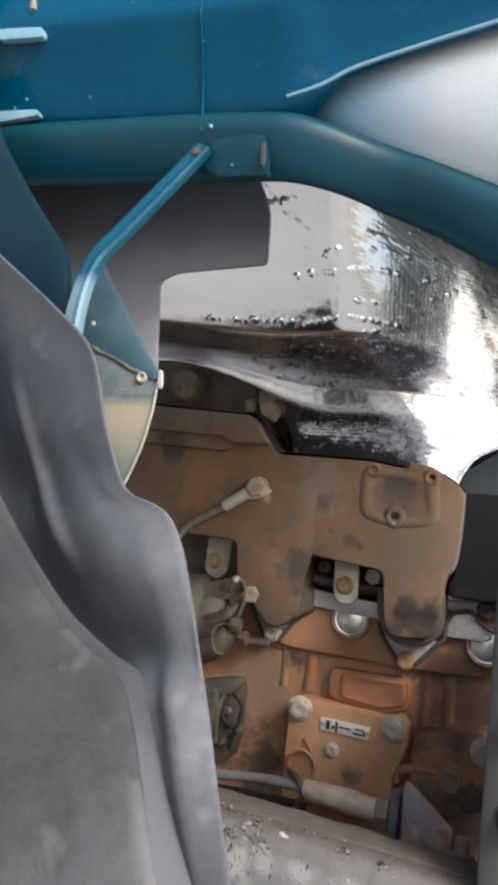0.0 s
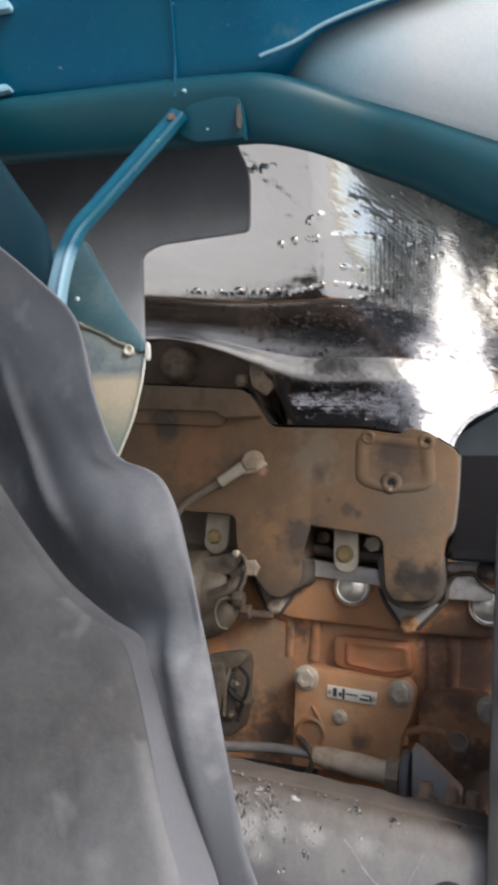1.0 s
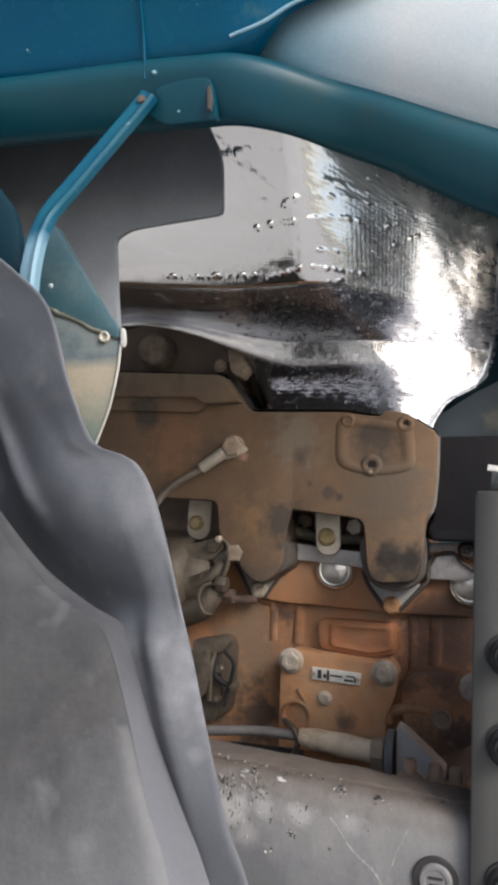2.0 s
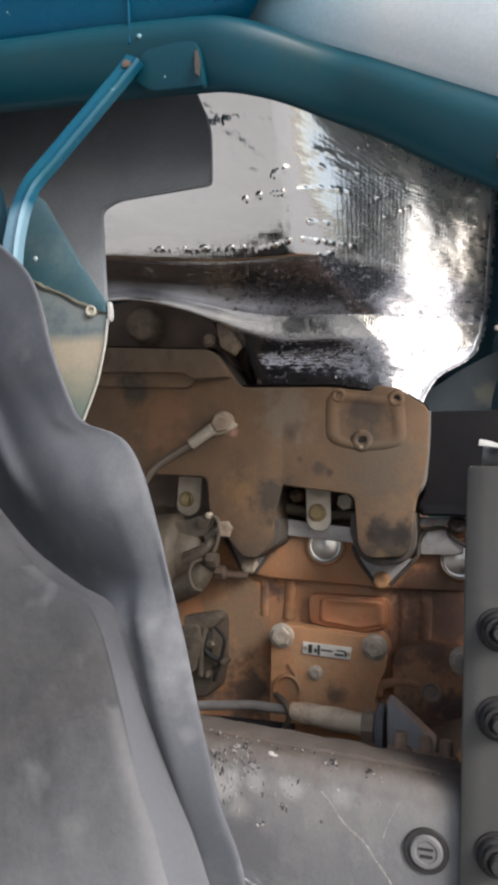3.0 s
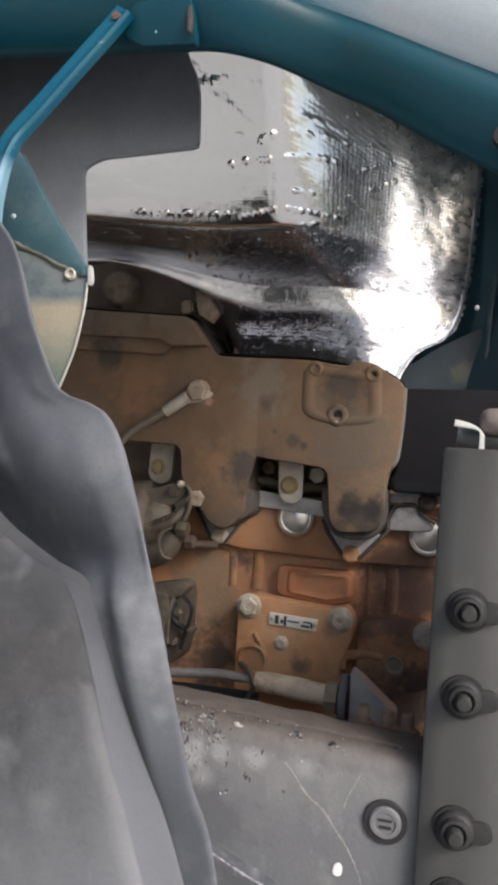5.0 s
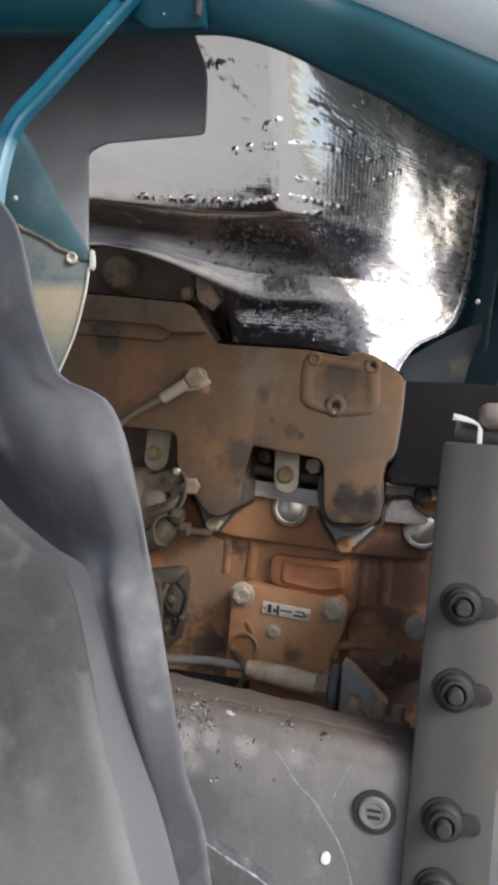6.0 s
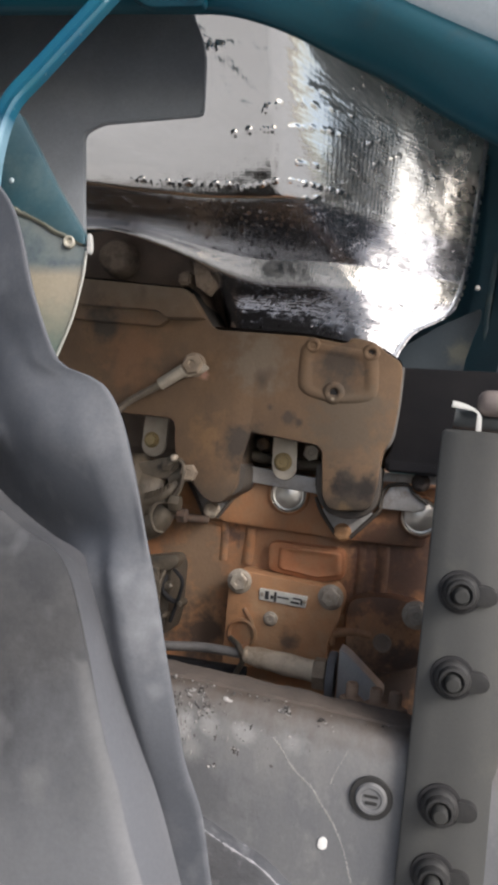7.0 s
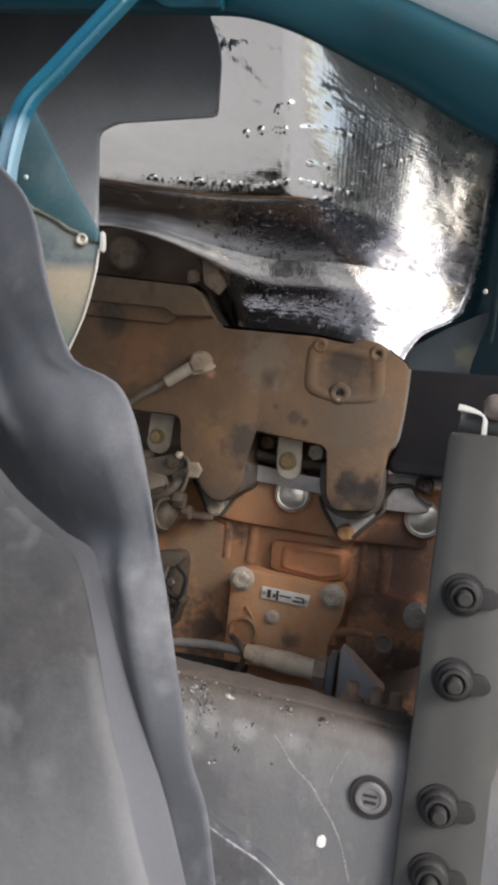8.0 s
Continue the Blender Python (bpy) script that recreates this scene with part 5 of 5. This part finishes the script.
# lower beam, descending to the rear pillar
low = [(-0.62, 1.398), (-0.50, 1.392), (-0.335, 1.383), (-0.231, 1.378), (-0.167, 1.3755), (-0.119, 1.3725), (-0.079, 1.369), (-0.044, 1.3615), (0.0, 1.3435), (0.042, 1.321), (0.088, 1.298), (0.12, 1.284)]
half = [0.024, 0.024, 0.024, 0.024, 0.024, 0.0235, 0.0228, 0.0222, 0.0225, 0.025, 0.027, 0.028]
rows = []
for k, p in enumerate(spline([(x, h, z) for (x, z), h in zip(low, half)], 6)):
    row = []
    for back_by, share in ((0.512, -1.0), (0.5095, -0.995), (0.5075, -0.97), (0.5045, -0.88), (0.499, -0.6), (0.4935, -0.25), (0.4893, 0.1), (0.4875, 0.38), (0.4884, 0.55), (0.4908, 0.70), (0.4955, 0.84), (0.502, 0.95), (0.511, 1.04), (0.524, 1.10)):
        row.append((p.x, back_by - 0.029 * (1 - smoothstep(-0.10, -0.01, p.x)), p.z + p.y * share + 0.008 * smoothstep(-0.045, 0.0, p.x) * smoothstep(0.3, 1.0, share)))
    rows.append(row)
part("lower_beam", sheet(rows), TEAL_SHADED, cab, "teal lower beam", smooth=60)

hx2, hz2 = (0.084, 1.287)
part("drain_hole", lathe([(0.0062, 0.004), (0.0062, -0.0012), (0.0003, -0.0012)], n=18), BLACK, cab, at=(hx2, 0.4885, hz2))
dx, dz = (-0.028, 1.359)
part("sealing_dab", lathe([(0.0019, 0.002), (0.0016, -0.0004), (0.0003, -0.0008)], n=10), surface("greyed_dab", (0.12, 0.24, 0.3), rough=0.4), cab, at=(dx, 0.4885, dz))

# pale panel that shows between arch and beam, its rim's highlight a pale tube
part("panel_rim", tube([(x, 0.4600, z - 0.001) for x, z in B[5:11]], 0.0013, n=8), SEAL_AND_GLINT, cab)
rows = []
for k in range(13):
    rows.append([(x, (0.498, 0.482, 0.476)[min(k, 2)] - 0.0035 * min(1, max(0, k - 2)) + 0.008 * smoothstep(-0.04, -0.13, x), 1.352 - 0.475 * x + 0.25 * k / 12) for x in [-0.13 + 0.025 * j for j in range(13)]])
part("quarter_panel", sheet(rows, 0.002), PALE, cab, "pale quarter panel, sky reflection painted in")

part("inner_arch", prism([(-0.63, 1.60), (-0.333, 1.60), (-0.322, 1.46), (-0.307, 1.403), (-0.289, 1.363), (-0.255, 1.317), (-0.220, 1.276), (-0.210, 1.231), (-0.545, 1.260)], 0.426, 0.432, 0.004, r=0.012), SHADED_UNDERCOAT, cab, "dark blue inner arch panel")

# strut of bent flat bar
strut_line = [(-0.1445, 0.4555, 1.3630), (-0.1540, 0.4505, 1.3465), (-0.1700, 0.4410, 1.3185), (-0.1850, 0.4320, 1.2920), (-0.1945, 0.4262, 1.2755), (-0.1972, 0.4215, 1.2640), (-0.1975, 0.4160, 1.2500), (-0.1970, 0.4110, 1.2300), (-0.1965, 0.4095, 1.2150)]
rows = []
line = spline(strut_line, 6)
for i, p in enumerate(line):
    ahead = (line[min(i + 1, len(line) - 1)] - line[max(i - 1, 0)]).normalized()
    out = Vector((-ahead.z, 0, ahead.x)).normalized()
    w = 0.0058
    sec = [(-w, 0.006), (-w, 0.0012), (-w * 0.94, 0.0003), (-w * 0.8, 0.0), (-w * 0.2, -0.0003), (w * 0.50, -0.0008), (w * 0.62, -0.0016), (w * 0.70, -0.0017), (w * 0.78, -0.0009), (w * 0.95, 0.0), (w, 0.0012), (w, 0.006), (-w, 0.006)]
    rows.append([p + out * a + Vector((0, b, 0)) for a, b in sec])
# paler towards the strut's foot
STRUT_PAINT = surface("strut_teal_paint", (0.0, 0.055, 0.105), (0.004, 0.07, 0.105), rough=0.42, gloss=0.35, coat=0.05, scale=30, bump=0.06, speck=(0.2, 0.3, 0.34), speck_amount=-0.06, speck_scale=160,
                      films_and_shading=(((0.13, 0.23, 0.29), 1.246, 1.258, 0.0, 0.012, 60, (1, 1, 1)),))
strut = part("strut", sheet(rows), STRUT_PAINT, cab, "bent teal strut", smooth=50)
rx, rz = (-0.1475, 1.3565)
part("rust_spot", prism([(rx - 0.0026, rz - 0.0012), (rx - 0.0005, rz - 0.0030), (rx + 0.0024, rz - 0.0016), (rx + 0.0028, rz + 0.0018), (rx + 0.0004, rz + 0.0028), (rx - 0.0022, rz + 0.0016)], 0.4510, 0.4545, 0.0003, r=0.001), RUST, strut)

# corner panel: painted above the seam, dusty and mud-stained below
upper = [(-0.249, 1.293), (-0.235, 1.297), (-0.221, 1.275), (-0.202, 1.246), (-0.179, 1.215), (-0.178, 1.207), (-0.204, 1.219), (-0.241, 1.236), (-0.278, 1.245), (-0.281, 1.286)]
corner_panel = part("corner_panel", prism(upper, 0.496, 0.502, 0.002, r=0.004), TEAL_DUSTY, cab, "dusty teal corner panel")
lower = [(-0.278, 1.246), (-0.241, 1.236), (-0.204, 1.219), (-0.179, 1.208), (-0.18, 1.187), (-0.185, 1.16), (-0.195, 1.131), (-0.215, 1.125), (-0.272, 1.172)]
part("lower_skin", prism(lower, 0.4985, 0.503, 0.001, r=0.004), MUDDY_TEAL, corner_panel, "grey skin with dried yellowish mud")


part("seam", tube([(-0.277, 0.499, 1.248), (-0.24, 0.499, 1.236), (-0.229, 0.499, 1.23), (-0.222, 0.499, 1.228), (-0.21, 0.499, 1.223), (-0.202, 0.499, 1.218), (-0.191, 0.499, 1.214), (-0.18, 0.499, 1.21)], 0.0030, n=12, radii=lambda t: 0.0029 + 0.0004 * noise.noise((t * 14, 0, 0))), SEALANT, corner_panel, "beige sealant seam")
part("edge_bead", tube([(-0.177, 0.497, 1.204), (-0.178, 0.497, 1.187), (-0.183, 0.497, 1.159), (-0.193, 0.497, 1.131)], 0.0008, n=8), surface("pale_edge", (0.4, 0.4, 0.36), rough=0.5), corner_panel)
sx, sz = (-0.19, 1.21)
part("screw", lathe([(0.0042, 0.002), (0.0042, -0.0012), (0.0034, -0.0020), (0.0022, -0.0016), (0.0018, -0.0002), (0.0003, -0.0002)], n=18), surface("beige_screw", (0.42, 0.40, 0.33), rough=0.5), corner_panel, at=(sx, 0.4975, sz))

part("white_plug", prism([(-0.177, 1.215), (-0.175, 1.216), (-0.174, 1.212), (-0.173, 1.205), (-0.174, 1.202), (-0.176, 1.202)], 0.4955, 0.4990, 0.001, r=0.003), surface("aged_white_plastic", (0.42, 0.42, 0.40), (0.36, 0.36, 0.34), rough=0.5, scale=60), corner_panel, "white plastic plug")
part("gusset_screw", lathe([(0.0020, 0), (0.0017, -0.0006), (0.0011, -0.0010), (0.0003, -0.0011)], n=14), surface("pale_blue_paint", (0.4, 0.5, 0.53), rough=0.35), corner_panel, at=(-0.236, 0.496, 1.25))

# rear pillar and the cab's underside
rows = []
for k in range(17):
    z = 1.08 + 0.46 * k / 16
    inner = 0.060 + 0.036 * smoothstep(1.18, 1.36, z)
    rows.append([(inner - 0.06, 1.10, z), (inner, 1.07, z), (inner + 0.004, 1.06, z), (inner + 0.05, 1.04, z), (inner + 0.062, 1.03, z), (inner + 0.07, 1.05, z), (inner + 0.10, 1.08, z)])
pillar = part("rear_pillar", sheet(rows), surface("blue_grey_undercoat", (0.03, 0.085, 0.115), (0.025, 0.065, 0.09), rough=0.4, scale=12), cab, "dark blue rear pillar", smooth=50)
part("arch_panel", prism([(-0.013, 1.176), (-0.016, 1.222), (0.019, 1.243), (0.047, 1.262), (0.066, 1.272), (0.102, 1.290), (0.105, 1.186)], 1.052, 1.058, 0.003, r=0.006), surface("blue_grey_arch_paint", (0.040, 0.054, 0.066), (0.028, 0.040, 0.052), rough=0.5, scale=10, stains_and_shading=(((0.085, 0.09, 0.075), (0.082, 1.228), 0.022),)), cab, "blue-grey inner arch panel")
part("arch_rib", tube([(0.108, 1.050, 1.188), (0.109, 1.050, 1.24), (0.111, 1.050, 1.30), (0.116, 1.050, 1.36)], 0.0045), TEAL_DUSTY, cab)
part("pillar_trim", box(0.135, 0.175, 1.00, 1.03, 1.08, 1.50, 0.006), BLACK, cab)
for p in ((0.091, 0.97, 1.297), ):
    part("screw", lathe([(0.003, 0.004), (0.0026, -0.001), (0.0003, -0.0016)], n=14), GASKET, pillar, at=p)
# pan and rear wall are lengthened to x = 0.36 to darken foil reflections
part("floor_pan", box(-1.3, 0.36, 0.58, 2.35, 1.56, 1.60, 0.01), TEAL_INNER, cab)
part("side_wall", box(-1.3, 0.30, 0.466, 0.50, 1.62, 2.60, 0.01), TEAL, cab)
part("far_wall", box(-1.3, 0.36, 2.32, 2.36, 1.0, 2.60, 0.01), TEAL_INNER, cab)
part("roof", box(-1.3, 0.36, 0.466, 2.36, 2.60, 2.66, 0.02), TEAL, cab)
part("front_wall", box(-1.34, -1.30, 0.466, 2.36, 0.9, 2.60, 0.01), TEAL, cab)
# unseen skin, added so that the foil mirrors something dark
part("unseen_rear_skin", prism([(0.168, 1.268), (0.30, 1.21), (0.30, 1.62), (0.168, 1.62)], 0.490, 0.498, 0.002, r=0.004), TEAL, cab)
part("rear_wall", box(0.36, 0.39, 0.466, 2.36, 1.56, 2.60, 0.01), TEAL, cab)

# ---- grey plastic mudguard in the foreground ----
guard = thing("mudguard", (-0.15, 0.36, 0.62), "dusty grey moulded plastic mudguard with a raised front panel", "mudguard")
E_LINE = [(-0.483, 1.408), (-0.34, 1.324), (-0.237, 1.261), (-0.205, 1.239), (-0.158, 1.204), (-0.139, 1.187), (-0.13, 1.169), (-0.122, 1.145), (-0.108, 1.117), (-0.096, 1.112), (-0.084, 1.106), (-0.075, 1.092), (-0.067, 1.069), (-0.06, 1.045), (-0.053, 1.022), (-0.047, 0.999), (-0.04, 0.974), (-0.034, 0.954), (-0.026, 0.937), (-0.021, 0.918), (-0.005, 0.848)]
V_LINE = [(-0.246, 1.204), (-0.203, 1.142), (-0.164, 1.098), (-0.134, 1.07), (-0.116, 1.056), (-0.089, 1.046), (-0.082, 1.026), (-0.072, 0.997), (-0.062, 0.968), (-0.051, 0.943), (-0.041, 0.915), (-0.004, 0.828)]
edge = spline([(x, 0, z) for x, z in E_LINE], 8)
valley = spline([(x, 0, z) for x, z in V_LINE], 30)


def across(line, z):
    """The line's x at a height; the line goes steadily down."""
    for a, b in zip(line, line[1:]):
        if a.z >= z >= b.z:
            return a.x + (b.x - a.x) * (a.z - z) / max(1e-6, a.z - b.z)
    return line[0].x if z > line[0].z else line[-1].x


ridge = spline([(x, 0, z) for x, z in ((-0.199, 1.173), (-0.191, 1.155), (-0.179, 1.128), (-0.165, 1.105), (-0.151, 1.088), (-0.14, 1.076))], 12)
HOLLOW_LOW, HOLLOW_HIGH = (-0.081, 1.021)[1], (-0.09, 1.046)[1]
rows = []
for k in range(191):
    z = edge[0].z + (edge[-1].z - edge[0].z) * k / 190
    e = across(edge, z)
    calm = sum(across(edge, z + 0.006 * j) for j in range(-6, 7)) / 13
    upper = smoothstep(1.075, 1.135, z)
    hollow = smoothstep(HOLLOW_LOW, HOLLOW_HIGH, z)
    row = [(e - 0.035, 0.385, z), (e - 0.008, 0.355, z), (e - 0.0008, 0.3462, z), (e, 0.3446, z), (e - 0.0002, 0.3438, z), (e - 0.0007, 0.3434, z)]
    for d in (0.0025, 0.0045, 0.007, 0.010, 0.013, 0.016, 0.0185, 0.021, 0.0235, 0.026, 0.029, 0.032, 0.035, 0.038, 0.041, 0.044, 0.047, 0.05, 0.053, 0.056, 0.059, 0.062, 0.065, 0.068, 0.071, 0.075, 0.08, 0.086, 0.096, 0.12, 0.2, 0.4):
        x = e + (calm - e) * smoothstep(0.004, 0.035, d) - d
        y = 0.3432 - (0.36 - 0.50 * smoothstep(1.0, 0.93, z)) * min(d, 0.015) * (1 - upper) + upper * 0.34 * d
        far = max(0, d - 0.012)
        y += 0.28 * far * far / (far + 0.02) * (0.3 + 0.7 * hollow) * (1 - upper)
        y += 0.0052 * smoothstep(0.0165, 0.0255, d) * (1 - hollow) + 0.02 * smoothstep(0.034, 0.06, d) * (1 - hollow)
        v = min(math.hypot(x - q.x, z - q.z) for q in valley)
        v = -v if x < across(valley, z) else v
        y += 0.025 * (1 - smoothstep(-0.034, 0.036, v)) * hollow
        near, at = min((math.hypot(x - q.x, z - q.z), k) for k, q in enumerate(ridge))
        y -= 0.0075 * math.exp(-(near / 0.0065) ** 2) * math.sin(math.pi * (0.08 + 0.84 * at / (len(ridge) - 1)))
        if d > 0.15:
            y = min(y, 0.37)
        row.append((x, y + 0.0010 * noise.noise((x * 24, z * 24, 2)), z))
    rows.append(row)
part("rear_shell", sheet(rows), PLASTIC, guard, smooth=85)
P_LINE = [(-0.226, 1.185), (-0.184, 1.128), (-0.151, 1.086), (-0.122, 1.058), (-0.106, 1.046), (-0.089, 1.038), (-0.081, 1.026), (-0.073, 1.002), (-0.065, 0.974), (-0.056, 0.95), (-0.047, 0.926), (-0.009, 0.845)]
p_fine = spline([(x, 0.3, z) for x, z in P_LINE], 7)
L_LINE = [(-0.234, 1.191), (-0.19, 1.132), (-0.156, 1.09), (-0.126, 1.06), (-0.109, 1.048), (-0.092, 1.038), (-0.083, 1.024), (-0.072, 0.997), (-0.06, 0.968), (-0.048, 0.943), (-0.037, 0.916), (-0.004, 0.828)]
v_fine = spline([(x, 0.3, z) for x, z in L_LINE], 7)
rows, lips = [], []
for k, (p, v) in enumerate(zip(p_fine, v_fine)):
    t = k / (len(p_fine) - 1)
    back = 0.388 - 0.040 * smoothstep(0.42, 0.55, t)
    side = Vector((v.x - p.x, 0, v.z - p.z))
    row = []
    for share, y in ((-6.0, 0.308), (-3.0, 0.315), (-1.4, 0.3172), (-0.7, 0.3184), (-0.3, 0.3199), (0.0, 0.3216), (0.2, 0.3238), (0.4, 0.3278), (0.6, 0.3330), (0.8, 0.3375), (0.95, 0.3410), (1.05, 0.3432), (1.2, 0.3450 + (back - 0.348))):
        q = Vector((p.x, 0, p.z)) + side * share
        if share > 0.1:
            y = 0.3215 + (y - 0.3215) * (0.22 + 0.78 * smoothstep(0.42, 0.56, t))
        if share < 0:
            q = Vector((p.x + share * 0.022, 0, p.z + share * 0.004))
        row.append((q.x, y + 0.0010 * noise.noise((q.x * 30, q.z * 30, 7)), q.z))
    rows.append([(row[0][0] - 0.3, 0.25, row[0][2] - 0.02)] + row[:7])
    lips.append(row[6:])
# dusty plastic; light on the lip is put into its paler lower part
LIP = surface("dusty_lit_lip_plastic", (0.050, 0.051, 0.054), (0.038, 0.039, 0.042), rough=0.55, scale=9, fine=500, bump=0.15, bump_size=0.001, dust=(0.085, 0.086, 0.088), dust_amount=0.3, dust_scale=24,
              films_and_shading=(((0.098, 0.102, 0.112), 1.0, 1.05, 0.0, 0.03, 30, (1, 1, 0.5)),))
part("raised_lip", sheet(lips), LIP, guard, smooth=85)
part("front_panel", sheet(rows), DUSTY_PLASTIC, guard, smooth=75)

TAB_PLASTIC = surface("stained_grey_plastic", (0.075, 0.077, 0.082), (0.04, 0.041, 0.045), rough=0.7, scale=18, bump=0.35, dust=(0.20, 0.20, 0.21), dust_amount=0.3, dust_scale=40, speck=(0.30, 0.30, 0.31), speck_amount=0.15, speck_scale=70)
part("lower_tab", prism([(-0.051, 0.908), (-0.038, 0.902), (-0.024, 0.896), (-0.008, 0.89), (0.031, 0.861), (-0.062, 0.842)], 0.395, 0.405, 0.0015, r=0.006), TAB_PLASTIC, guard)
part("worn_edge", tube([(-0.050, 0.396, 0.9075), (-0.038, 0.396, 0.9015), (-0.024, 0.396, 0.8955), (-0.008, 0.396, 0.8890), (0.012, 0.396, 0.8745), (0.029, 0.396, 0.862)], 0.0016, n=8, radii=lambda t: 0.0007 + 0.0007 * noise.noise((t * 40, 0.5, 2))),
     surface("chalky_edge", (0.30, 0.30, 0.31), (0.10, 0.10, 0.105), rough=0.8, scale=160, bump=0.3), guard, "chalky worn edge")
part("stay", tube([(-0.16, 0.36, 0.82), (-0.16, 0.45, 0.80), (-0.16, 0.66, 0.80)], 0.008), BLACK, guard)
x, z = (-0.077, 1.012)
part("hole", lathe([(0.0016, 0.002), (0.0016, -0.0004), (0.0003, -0.0004)], n=12), BLACK, guard, at=(x - 0.0005, 0.3450, z))
